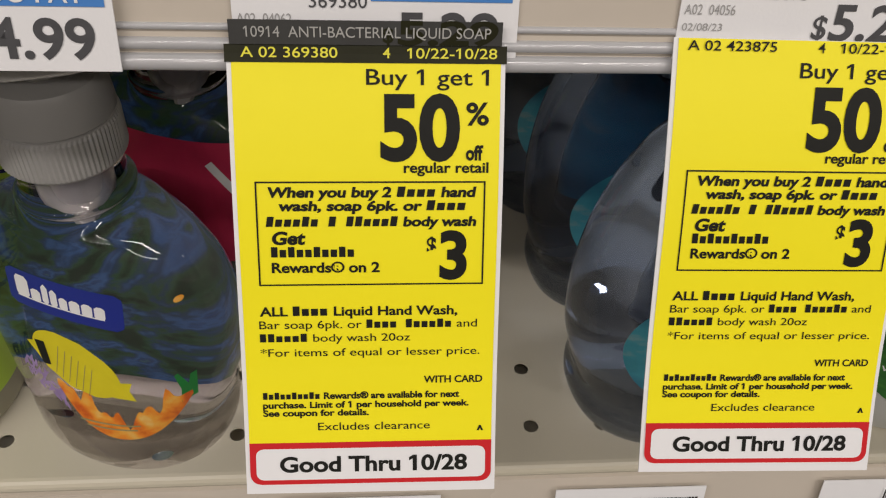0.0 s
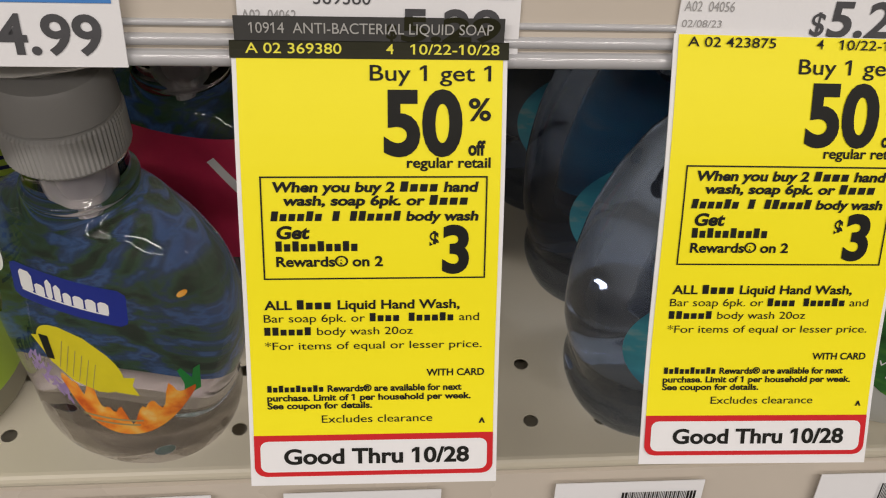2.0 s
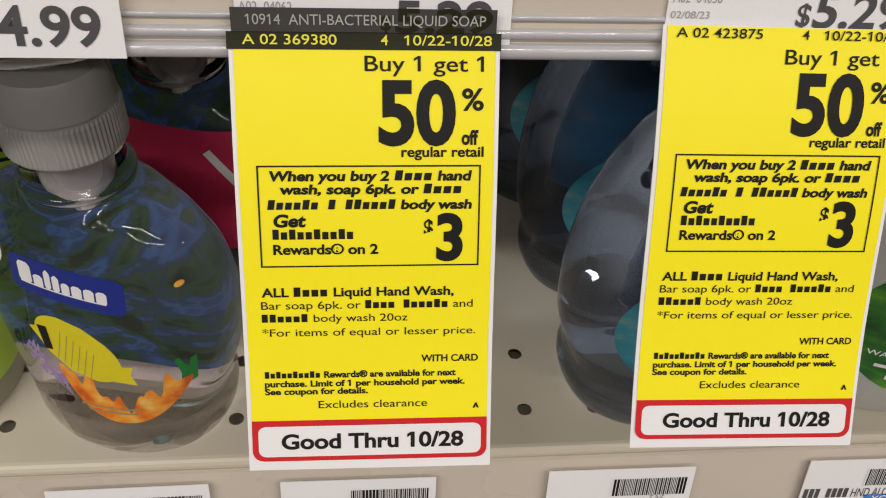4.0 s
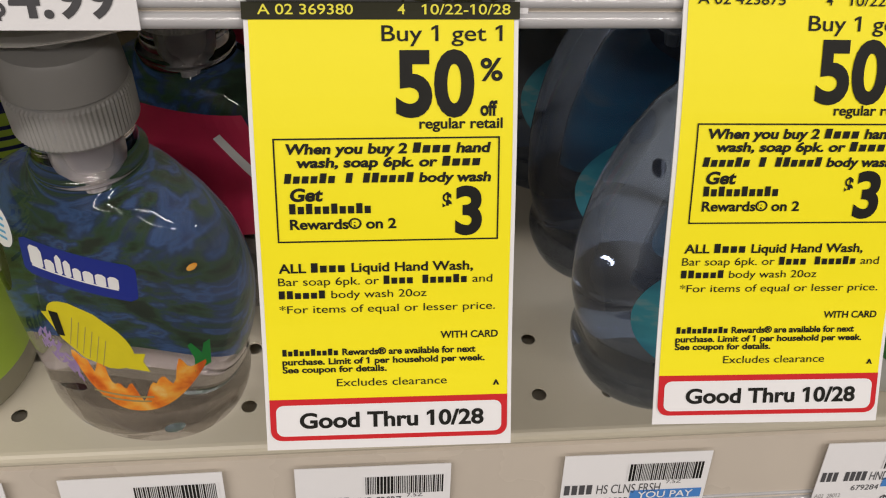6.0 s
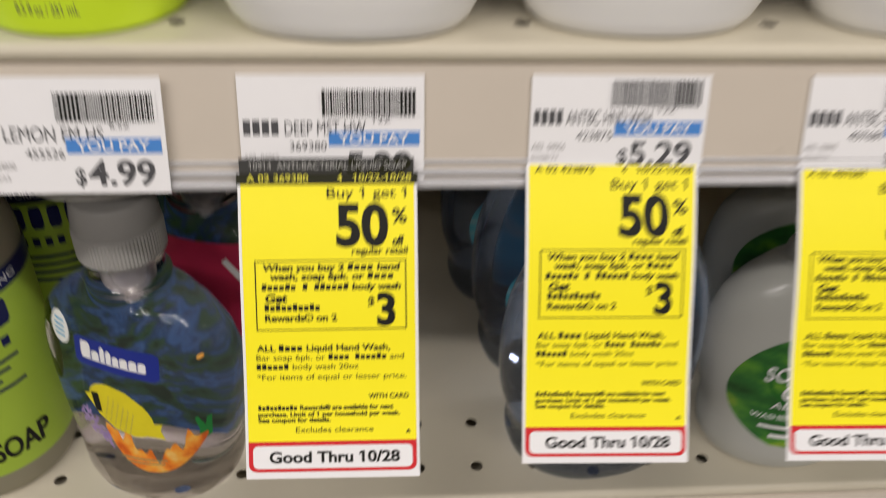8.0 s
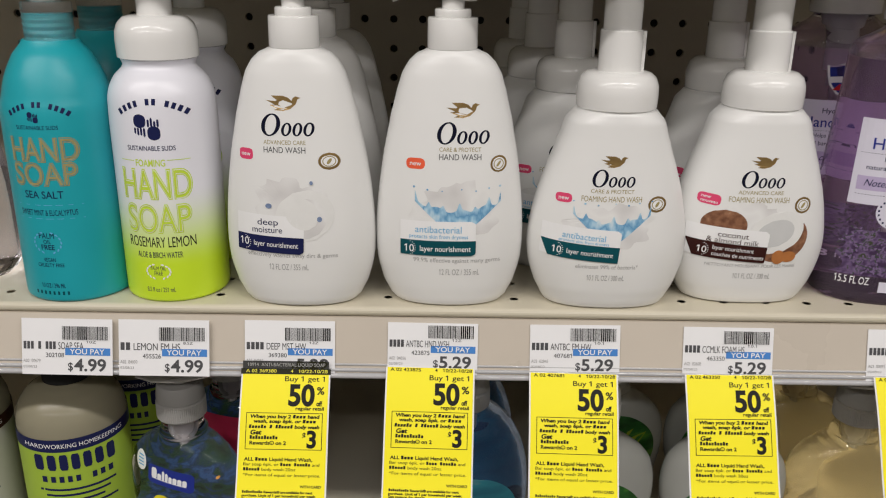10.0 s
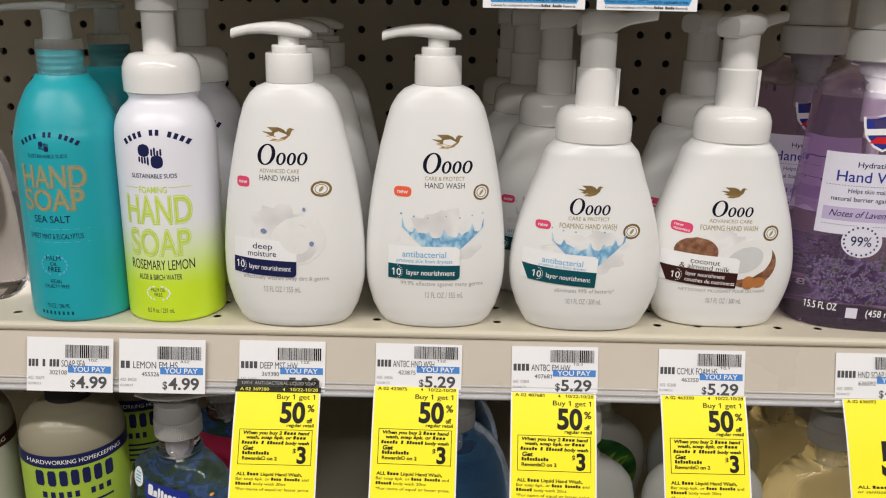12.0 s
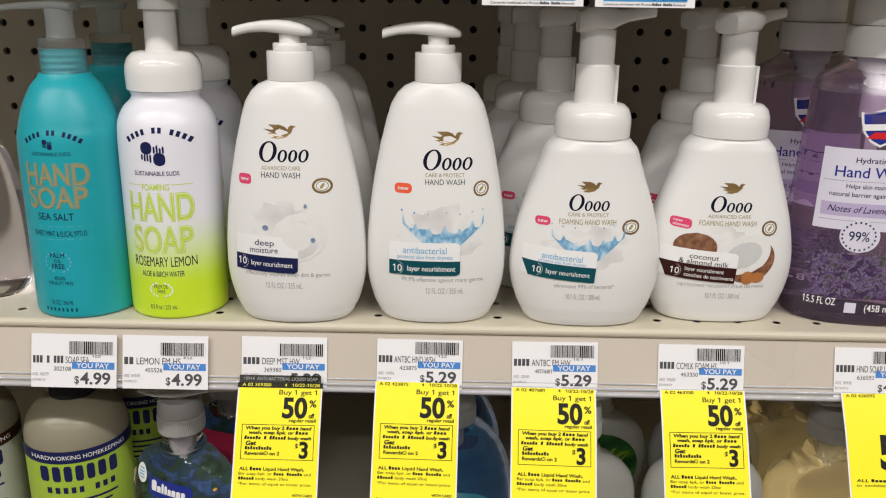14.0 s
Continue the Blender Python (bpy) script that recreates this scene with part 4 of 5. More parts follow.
def foam_bottle(x, y, rz, label, kind):
    b = thing("foam_pump_bottle", label, "soap bottle", "white foaming bottles")
    part("body", FOAM.geo(), WHITE_PLASTIC, b, smooth=True)
    foam_pump(b, .1172, 28 if kind == "coco" else 0)
    slope = -4.0
    if kind == "anti":
        bd = badge(18.1, 29.0, 61.1, 70.6)
        rows = [("emblem", bird(-3.2, 90.5, 14.8, 7.3), GOLD, 0), ("brand_mark", mark(-15.4, 8.9, 75.8, 86.2), MARKINK, 0), ("range_text", words("CARE & PROTECT", -15, 9.4, 72.5, 2.2), TANINK, 0),
                ("type_text", words("FOAMING HAND WASH", -19.9, 14.1, 67.5, 3.2), TANINK, 0), ("new_flag", rounded(-33.8, -25, 65.9, 71.2, 2.2), PINK, 0), ("new_text", words("new", -32.2, -26.6, 67.5, 2.2, 0.01), WHITEINK, 1, "new_flag"),
                ("artwork", splash(-31, 28, 38, 68, 6), SPLASH, 0), ("artwork_bowl", crown(-24, 20, 40, 70, 9), SPLASHBLUE, 1),
                ("card", turn2(rounded(-41.0, 3.6, 33, 52.0, 2.4, 12, 14, "0001"), slope, -0.018, 0.042), WHITEINK, 3),
                ("card_band", turn2(patch(lambda s: (-36.5 - 4.5 * s, 3.6), 32.6, 42.2, 12, 8), slope, -0.018, 0.042), TEALINK, 4, "card"),
                ("name_text", turn2(words("antibacterial", -29.6, -5.2, 45.0, 3.6), slope, -0.018, 0.042), SKYINK, 4, "card"), ("note_text", turn2(words("protects skin from dryness", -31.2, -3, 42.8, 1.6), slope, -0.018, 0.042), SKYINK, 4, "card"),
                ("ten_text", turn2(words("10", -34.4, -29.2, 35.2, 4.0, 0.006), slope, -0.018, 0.042), WHITEINK, 5, "card"), ("dots", turn2(dot_ring(-32.8, 37.4, 3.9), slope, -0.018, 0.042), WHITEINK, 5, "card"),
                ("layer_text", turn2(words("layer nourishment", -26.2, 0.4, 35.8, 3.0, 0.004), slope, -0.018, 0.042), WHITEINK, 5, "card"),
                ("claim_text", words("eliminates 99% of bacteria*", -20.9, 15.2, 27.4, 2.5), FAINTINK, 0), ("volume_text", words("10.1 FL OZ / 300 mL", -13.9, 7.7, 19.9, 3.4), FAINTINK, 0)]
    else:
        bd = badge(18.9, 29.3, 58.6, 68.4)
        rows = [("emblem", bird(-2.1, 88.7, 15.4, 7.4), GOLD, 0), ("brand_mark", mark(-14.6, 10.5, 73.6, 84.0), MARKINK, 0), ("range_text", words("ADVANCED CARE", -14.9, 11, 70, 2.2), TANINK, 0),
                ("type_text", words("FOAMING HAND WASH", -19.7, 15, 65.2, 3.2), TANINK, 0), ("new_flag", turn2(rounded(-35.9, -23.8, 62.7, 69.1, 2.4), -6, -0.03, 0.066), PINK, 0),
                ("new_text", turn2(join(words("new", -34.2, -29.2, 66.3, 1.8, 0.01), words("nouveau", -34.2, -25.4, 63.8, 1.8, 0.01)), -6, -0.03, 0.066), WHITEINK, 1, "new_flag"),
                ("artwork", splash(-30, 18, 46, 66, 12), SPLASH, 0), ("artwork_nut", oval(-33.6, -7.8, 42, 60.4), NUT, 1), ("artwork_husk", turn2(oval(-4, 29.5, 29, 57), 14, 0.012, 0.044), NUT, 1), ("artwork_flesh", turn2(oval(-5.5, 27.6, 35.0, 60.0), 20, 0.011, 0.045), FLESH, 2),
                ("artwork_hollow", turn2(oval(-1.5, 21.5, 39.5, 55.5), 20, 0.011, 0.045), HOLLOW, 3), ("artwork_almond", join(oval(8.8, 16.5, 27.9, 36.8), oval(14, 23.6, 29, 36)), ALMOND, 3),
                ("card", turn2(rounded(-41, 5.4, 30.5, 49.6, 2.4, 12, 14, "0001"), slope, -0.018, 0.040), WHITEINK, 4),
                ("card_band", turn2(patch(lambda s: (-36 - 4.8 * s, 5.4), 30.2, 40.2, 12, 8), slope, -0.018, 0.040), BROWNINK, 5, "card"),
                ("name_text", turn2(join(words("coconut", -24.2, -6.6, 44.0, 3.2), words("& almond milk", -30, -0.1, 40.3, 3.2)), slope, -0.018, 0.040), BROWNINK, 5, "card"),
                ("ten_text", turn2(words("10", -34, -28.8, 32.8, 4.0, 0.006), slope, -0.018, 0.040), WHITEINK, 6, "card"), ("dots", turn2(dot_ring(-32.4, 35, 3.9), slope, -0.018, 0.040), WHITEINK, 6, "card"),
                ("layer_text", turn2(join(words("layer nourishment", -25.8, -2.2, 35.9, 2.5, 0.004), words("couches de nutriments", -25.8, 4.4, 32.0, 2.5, 0.004)), slope, -0.018, 0.040), WHITEINK, 6, "card"),
                ("claim_text", words("NETTOYANT MOUSSANT POUR LES MAINS", -28.8, 24.4, 25.5, 2.0), FAINTINK, 0), ("volume_text", words("10.1 FL OZ / 300 mL", -12.2, 9.9, 18.2, 3.4), FAINTINK, 0)]
    rows += [("seal", bd[0], GOLD, 0), ("seal_field", bd[1], WHITEINK, 1, "seal"), ("seal_sign", bd[2], TANINK, 2, "seal")]
    prints(FOAM, rows, b)
    b.matrix_world = pose(x, y, ZU, 0, 0, rz)
    return b


def can_body(r, h, top, neck):
    return Body([(0, r * .93, r * .93, 2), (.0012, r * .985, r * .985, 2), (.004, r, r, 2), (h * .3, r, r, 2), (h * .6, r, r, 2), (h * .85, r, r, 2), (h * .95, r * .985, r * .985, 2), (h, r * .94, r * .94, 2),
                 (h + (top - h) * .4, r * .83, r * .83, 2), (h + (top - h) * .75, r * .66, r * .66, 2), (top, neck, neck, 2)], 4)


def arc_blocks(text, cu, cv, r, size, spread):
    """A curved brand line as small plain blocks, one to a letter."""
    n = len(text)
    out = []
    for i, ch in enumerate(text):
        if ch == " ":
            continue
        a = (i - (n - 1) / 2) / n * spread
        u, v = cu + r * math.sin(a), cv + r * math.cos(a) - r
        out.append(turn2(block(u - size * 0.28, u + size * 0.28, v, v + size * 0.9, 4, 3), -math.degrees(a), u * 0.001, v * 0.001))
    return join(*out)


def palm_sign(cu, cv, w, h):
    """Two leafy sprigs round a note."""
    out = []
    for sgn in (-1, 1):
        for k in range(7):
            a = radians(-65 + k * 22)
            u, v = cu + sgn * w * math.cos(a), cv + h * math.sin(a)
            out.append(turn2(oval(u - 0.5, u + 0.5, v - 1.1, v + 1.1, 2, 5), sgn * (math.degrees(a) + 15), u * 0.001, v * 0.001))
    return join(*out)


def display(text, name, u0, u1, base, cap, ink, line):
    """Heavy capitals with a fine inner contour line."""
    return [(name, words(text, u0, u1, base, cap, 0.036), ink, 0), (name + "_line", words(text, u0, u1, base, cap, 0.010, ref=0.036), line, 1, name), (name + "_core", words(text, u0, u1, base, cap, -0.006, ref=0.036), ink, 2, name)]


TEALB = can_body(.0318, .118, .1496, .0150)
LIMEB = can_body(.0306, .124, .1403, .0212)


def emblem_pair(cu, cv, w):
    """Two leaning round-topped shapes side by side, as a plain emblem."""
    out = [rounded(cu - w, cu - 0.04 * w, cv - 0.05 * w, cv + 0.95 * w, 0.42 * w, 4, 12), rounded(cu + 0.04 * w, cu + w, cv - 0.95 * w, cv + 0.1 * w, 0.42 * w, 4, 12)]
    for k in range(4):
        out.append(rounded(cu - (1.0 - 0.24 * k) * w, cu - (0.84 - 0.24 * k) * w, cv - (0.5 + 0.12 * (k % 2 + k // 2)) * w, cv, 0.08 * w, 2, 6))
        out.append(rounded(cu + (0.06 + 0.24 * k) * w, cu + (0.22 + 0.24 * k) * w, cv, cv + (0.5 + 0.12 * (k % 2 + (3 - k) // 2)) * w, 0.08 * w, 2, 6))
    return join(*out)


def teal_bottle(x, y, rz, label):
    b = thing("pump_bottle", label, "soap bottle", "teal pump bottles")
    part("body", TEALB.geo(), TEAL, b, smooth=True)
    part("collar", turned([(.0128, .1482), (.0136, .1488)] + [(.0136 - .0004 * (k % 2), .1496 + .0015 * k) for k in range(10)] + [(.0137, .1648), (.0137, .1692), (.0130, .1702), (.0088, .1704)]), FROST_CLEAR, b, "frosted clear ridged collar", True)
    part("neck", turned([(.0122, .1480)] + [(.0122 - .0007 * (k % 2), .1492 + .0019 * k) for k in range(8)] + [(.0118, .1640), (.0060, .1642)]), TEAL, b, "teal threaded neck under the collar", True)
    part("stem", turned([(.0082, .1700), (.0084, .1712), (.0078, .1800), (.0084, .1872), (.0076, .1885)]), FROST, b, "frosted clear stem", True)
    part("pump_head", spout([(.0105, .1882, .004, .0016), (.0098, .1886, .0085, .0026), (0, .1894, .0098, .0032), (-.010, .1892, .0078, .0026), (-.024, .1884, .0056, .0021), (-.036, .1870, .0044, .0018), (-.041, .1854, .0038, .0018)]), FROST, b, "frosted clear spout", True)
    prints(TEALB, squeezed([("brand_arc", arc_blocks("HHHH HH HHHH", 5.7, 115.6, 30, 3.3, 1.25), NAVY, 0), ("emblem", emblem_pair(3.2, 110.2, 3.2), NAVY, 0), ("range_text", words("SUSTAINABLE SUDS", -8.1, 16.9, 103.5, 2.2), NAVY, 0),
                   *display("HAND", "title_top", -14.1, 26.2, 85.8, 12.6, TANINK, TEAL), *display("SOAP", "title_low", -14.4, 24.1, 71.9, 12.4, TANINK, TEAL),
                   ("scent_text", words("SEA SALT", -8.9, 14.9, 64.2, 4.2, 0.004), NAVY, 0), ("rule", join(block(-14.6, 24.8, 60.0, 60.3), block(-14.8, 24.6, 51.9, 52.2)), SKYINK, 0), ("note_text", words("SWEET MINT & EUCALYPTUS", -13.6, 21.3, 54.0, 3.3), NAVY, 0),
                   ("seal_text", join(words("PALM", -3.7, 6.0, 40.2, 3.2, .01), words("OIL", -1.3, 3.6, 37.0, 2.3), words("FREE", -3.1, 5.5, 33.3, 3.0, .01)), NAVY, 0), ("seal_sprigs", palm_sign(1.2, 37.5, 8.6, 6.5), SKYINK, 0),
                   ("vegan_text", join(words("VEGAN", -2.7, 5.0, 25.8, 2.5), words("CRUELTY FREE", -7.2, 9.9, 22.7, 2.2)), NAVY, 0), ("volume_text", words("10 OZ / 296 ML", -6.7, 8.8, 9.6, 2.8), NAVY, 0), *[("lot_mark", block(-11.6 + 3.0 * k, -10.3 + 3.0 * k, 5.2, 7.4, 1, 1), TEALINK, 0) for k in range(8)]], 0.93, -4.6), b)
    b.matrix_world = pose(x, y, ZU, 0, 0, rz)
    return b


def lime_bottle(x, y, rz, label):
    b = thing("foam_pump_bottle", label, "soap bottle", "lime and white bottles")
    part("body", LIMEB.geo(), LIME_FADE, b, smooth=True)
    z = .1403
    part("collar", turned([(.0212, z), (.0226, z + .0006), (.0229, z + .010), (.0226, z + .0145), (.0210, z + .0190), (.0180, z + .0222), (.0138, z + .0233), (.0100, z + .0234)]), WHITE_GLOSS, b, "glossy white domed collar", True)
    part("stem", turned([(.0098, z + .0230), (.0094, z + .0480)]), WHITE_GLOSS, b, "", True)
    part("pump_head", turned([(.0100, z + .0472), (.0122, z + .0476), (.0122, z + .0700), (.0114, z + .0720), (.0060, z + .0728)]), WHITE_GLOSS, b, "tall white pump head", True)
    prints(LIMEB, squeezed([("brand_arc", arc_blocks("HHHH HH HHHH", 4.2, 117.6, 32, 3.8, 1.3), NAVY, 0), ("emblem", emblem_pair(1.0, 105.3, 7.6), NAVY, 0), ("range_text", words("SUSTAINABLE SUDS", -12.2, 16.0, 92.2, 2.6, .01), NAVY, 0),
                   ("kind_text", words("FOAMING", -7.9, 9.6, 83.2, 3.8, .016), LIMEINK, 0), ("rule", join(block(-17.6, -8.8, 86.0, 86.4), block(10.7, 22.8, 86.4, 86.8)), LIMEINK, 0),
                   *display("HAND", "title_top", -18.2, 22.9, 64.4, 16.4, LIMEINK, WHITEINK), *display("SOAP", "title_low", -17.4, 21.4, 44.2, 15.8, LIMEINK, WHITEINK),
                   ("scent_text", words("ROSEMARY LEMON", -18.0, 22.2, 34.9, 6.2, .004), INK, 0), ("note_text", words("ALOE & BIRCH WATER", -13.2, 14.7, 28.4, 3.5, .004), NAVY, 0),
                   ("seal_text", join(words("PALM OIL", -5.5, 3.9, 20.7, 2.4), words("FREE", -3.4, 1.9, 17.6, 2.3)), GREYINK, 0), ("seal_sprigs", palm_sign(-0.8, 19.8, 7.4, 4.6), WHITEINK, 0), ("volume_text", words("8.5 fl oz / 251 mL", -9.1, 8.8, 7.0, 2.9), GREYINK, 0)], 0.95, -1.4), b)
    b.matrix_world = pose(x, y, ZU, 0, 0, rz)
    return b


PURP = Body([(0, .0390, .0320, 2.8), (.002, .0420, .0338, 2.8), (.010, .0442, .0345, 2.8), (.03, .0440, .0343, 2.8), (.06, .0425, .0340, 2.8), (.10, .0396, .0334, 2.8), (.138, .0372, .0328, 2.7), (.148, .0366, .0322, 2.7), (.1535, .0340, .0302, 2.5), (.158, .0265, .0250, 2.2), (.1625, .0205, .0200, 2.0), (.166, .0180, .0180, 2.0)], 4)
PURP_LOW = Body([tuple(q) for q in PURP.r if q[0] < .1463], 1)
PURP_TOP = Body([tuple(q) for q in PURP.r if q[0] >= .1455], 1)


def lavender_bottle(x, y, rz, label):
    b = thing("pump_bottle", label, "soap bottle", "lavender hand soaps")
    part("body", PURP_LOW.geo(), PURPLEGLASS, b, "purple soap in the clear bottle", True)
    part("shoulder", PURP_TOP.geo(), GLASSY, b, "empty clear shoulder", True).visible_shadow = False
    part("dip_tube", turned([(.0035, .012), (.0035, .118), (.0060, .119), (.0060, .128), (.0085, .129), (.0085, .150), (.0105, .151), (.0105, .166)], 20), WHITE_GLOSS, b, "white inner pump tube", True)
    part("collar", turned([(.0212, .1655), (.0222, .1662), (.0222, .1835), (.0214, .1842), (.0150, .1843)]), WHITE_GLOSS, b, "white screw collar", True)
    part("pump_head", turned([(.0195, .1846), (.0198, .1852), (.0196, .215), (.0185, .222), (.0120, .226)]), WHITE_GLOSS, b, "tall white pump head", True)
    shield = [(0, -1.0), (0.35, -0.75), (0.62, -0.3), (0.74, 0.25), (0.80, 0.78), (0.4, 0.82), (0, 1.0), (-0.4, 0.82), (-0.80, 0.78), (-0.74, 0.25), (-0.62, -0.3), (-0.35, -0.75)]
    sh = [(-3.0 + a * 16, 126.0 + c * 11.5) for a, c in shield]
    inner = [(-3.0 + a * 14, 126.0 + c * 10) for a, c in shield]
    prints(PURP, [("shield_rim", poly(sh), WHITEINK, 1), ("shield", poly(inner), LOGOBLUE, 2, "shield_rim"), ("shield_band", patch(lambda s: (-11 + 4 * s, 7 + 2 * s), 119.5, 123.5, 6, 3), RED, 3, "shield_rim"), ("brand_mark", turn2(block(-14.0, 8.0, 124.8, 128.6, 8, 1), 4, -0.003, 0.126), WHITEINK, 4, "shield_rim"),
                   ("label_panel", patch(lambda s: (-33.0 + 1.5 * s, 34.0 - 1.5 * s), 62.6, 113.0, 24, 12), LILACLABEL, 1), ("kind_text", words("Hydrating", -14.6, 5.4, 104.6, 3.2, .006), NAVY, 2, "label_panel"), ("title_text", words("Hand Wash", -25.0, 18.0, 95.6, 6.4, .006), LOGOBLUE, 2, "label_panel"),
                   ("note_text", join(words("Helps skin maintain its", -18.0, 14.0, 88.8, 2.6, .004), words("natural barrier against germs", -26.5, 19.5, 83.6, 2.7, .004)), NAVY, 2, "label_panel"), ("scent_band", block(-30, 32, 71.2, 79.6, 24, 3), mat("lilac_band", (0.50, 0.42, 0.62), .4), 2, "label_panel"),
                   ("scent_text", words("Notes of Lavender", -26.5, 12, 73.8, 4.0, 0, .3), NAVY, 3, "label_panel"), ("rule", join(*[block(-30 + 1.6 * k, -29.2 + 1.6 * k, 93.0, 93.3, 1, 1) for k in range(38)], *[block(-30 + 1.6 * k, -29.2 + 1.6 * k, 68.4, 68.7, 1, 1) for k in range(38)]), NAVY, 2, "label_panel"),
                   ("seal", oval(-17.8, 5.5, 48.4, 69.5), LILACLABEL, 3), ("seal_ring", join(*[block(-6.7 + 9.6 * math.sin(a) - .5, -6.7 + 9.6 * math.sin(a) + .5, 59 + 8.8 * math.cos(a) - .6, 59 + 8.8 * math.cos(a) + .6, 1, 1) for a in np.linspace(0, 6.28, 22)]), NAVY, 4, "seal"), ("seal_text", words("99%", -12.5, -0.5, 56, 6, .004), NAVY, 4, "seal"),
                   ("volume_text", join(words("15.5 FL OZ", -32.9, -14.4, 13.0, 4.6, .006), words("(458 mL)", 3, 21.8, 10.6, 4.4, .006)), WHITEINK, 1), ("code_square", block(-8.8, -2.0, 8.8, 15.6), LILACLABEL, 1)], b)
    rng = random.Random(4)
    geo, geo2 = [], []
    for k in range(46):
        u, v, a = rng.uniform(-30, 32), rng.uniform(21, 46), rng.uniform(-70, 70)
        geo2.append(turn2(block(u - 7, u + 7, v - 0.25, v + 0.25, 4, 1), a, u * .001, v * .001))
        for j in range(12):
            d = (j - 4) * 1.1
            cu, cv = u + d * math.cos(radians(a)) + rng.uniform(-1.3, 1.3), v + d * math.sin(radians(a)) + rng.uniform(-1.3, 1.3)
            w = rng.uniform(.5, 1.1)
            geo.append(turn2(oval(cu - w, cu + w, cv - w * .6, cv + w * .6, 2, 4), rng.uniform(0, 180), cu * .001, cv * .001))
    bed = patch(lambda q: (-36 + 6 * abs(math.sin(7 * q)), 37 - 5 * abs(math.sin(5 * q))), 18.5, 47, 18, 12)
    part("lavender_bed", laid(bed, PURP.front, .00012), LAV_ART, b, "printed mass of lavender")
    part("stem_print", laid(join(*geo2), PURP.front, .0002), mat("stem_green_print", (0.05, 0.08, 0.04), .4), b, "printed green lavender stems")
    part("lavender_print", laid(join(*geo), PURP.front, .0003), mat("flower_print", (0.19, 0.13, 0.25), .4, var=.6, scale=400), b, "printed lavender flowers")
    b.matrix_world = pose(x, y, ZU, 0, 0, rz)
    return b


TEAL_L = "teal hand soap pump bottle with frosted clear collar"
t0 = teal_bottle(-0.1421, 0.1755, 0, TEAL_L)
copy_thing(t0, pose(-0.1375, 0.240, ZU))
LIME_L = "lime to white fading foaming soap bottle with white pump"
l0 = lime_bottle(-0.0818, 0.1768, 0, LIME_L)
copy_thing(l0, pose(-0.0815, 0.243, ZU))
d1 = lotion_bottle(-0.0010, 0.1622, 0, "white moisturising hand wash pump bottle with navy band", "deep")
copy_thing(d1, pose(0.0005, 0.2240, ZU))
copy_thing(d1, pose(0.0030, 0.2830, ZU))
lotion_bottle(0.0865, 0.1658, 0, "white antibacterial hand wash pump bottle with teal band", "anti")
f1 = foam_bottle(0.1808, 0.1675, 0, "white foaming hand wash bottle with teal band and domed collar", "anti")
copy_thing(f1, pose(0.1640, 0.2330, ZU))
copy_thing(f1, pose(0.1500, 0.2920, ZU))
copy_thing(f1, pose(0.1430, 0.3500, ZU))
f2 = foam_bottle(0.2680, 0.1788, 0, "white coconut foaming hand wash bottle with brown band", "coco")
copy_thing(f2, pose(0.2640, 0.2440, ZU))
g1 = lavender_bottle(0.3607, 0.1900, -10, "clear purple lavender hand soap bottle with white collar")
copy_thing(g1, pose(0.3450, 0.2600, ZU, 0, 0, -6))

# ---------------------------------------------------------------- bottles of the lower shelf
SOFT = Body([(0, .0305, .0250, 2.2), (.0015, .0328, .0272, 2.2), (.008, .0340, .0286, 2.2), (.015, .0343, .0286, 2.2), (.022, .0352, .0278, 2.2), (.036, .0392, .0255, 2.2), (.054, .0425, .0222, 2.2), (.068, .0424, .0200, 2.2),
             (.080, .0392, .0186, 2.2), (.088, .0330, .0178, 2.1), (.0935, .0250, .0168, 2.0), (.0965, .0175, .0155, 2.0), (.0990, .0150, .0148, 2.0), (.1004, .0160, .0160, 2.0), (.1018, .0152, .0152, 2.0), (.1036, .0140, .0140, 2.0), (.1125, .0138, .0138, 2.0)], 4)
BLUEB = Body([(0, .0335, .0258, 2.3), (.0015, .0360, .0285, 2.3), (.006, .0378, .0300, 2.3), (.011, .0382, .0300, 2.3), (.016, .0374, .0290, 2.3), (.021, .0384, .0284, 2.3), (.036, .0425, .0276, 2.3), (.058, .0440, .0260, 2.3), (.080, .0422, .0240, 2.2),
              (.096, .0372, .0222, 2.2), (.108, .0305, .0205, 2.1), (.1155, .0228, .0188, 2.0), (.1195, .0165, .0160, 2.0), (.1210, .0150, .0150, 2.0)], 4)
CLEAR_SHELLS = (SOAPGLASS, GLASSY, BLUEGLASS, AMBERGLASS, PURPLEGLASS)


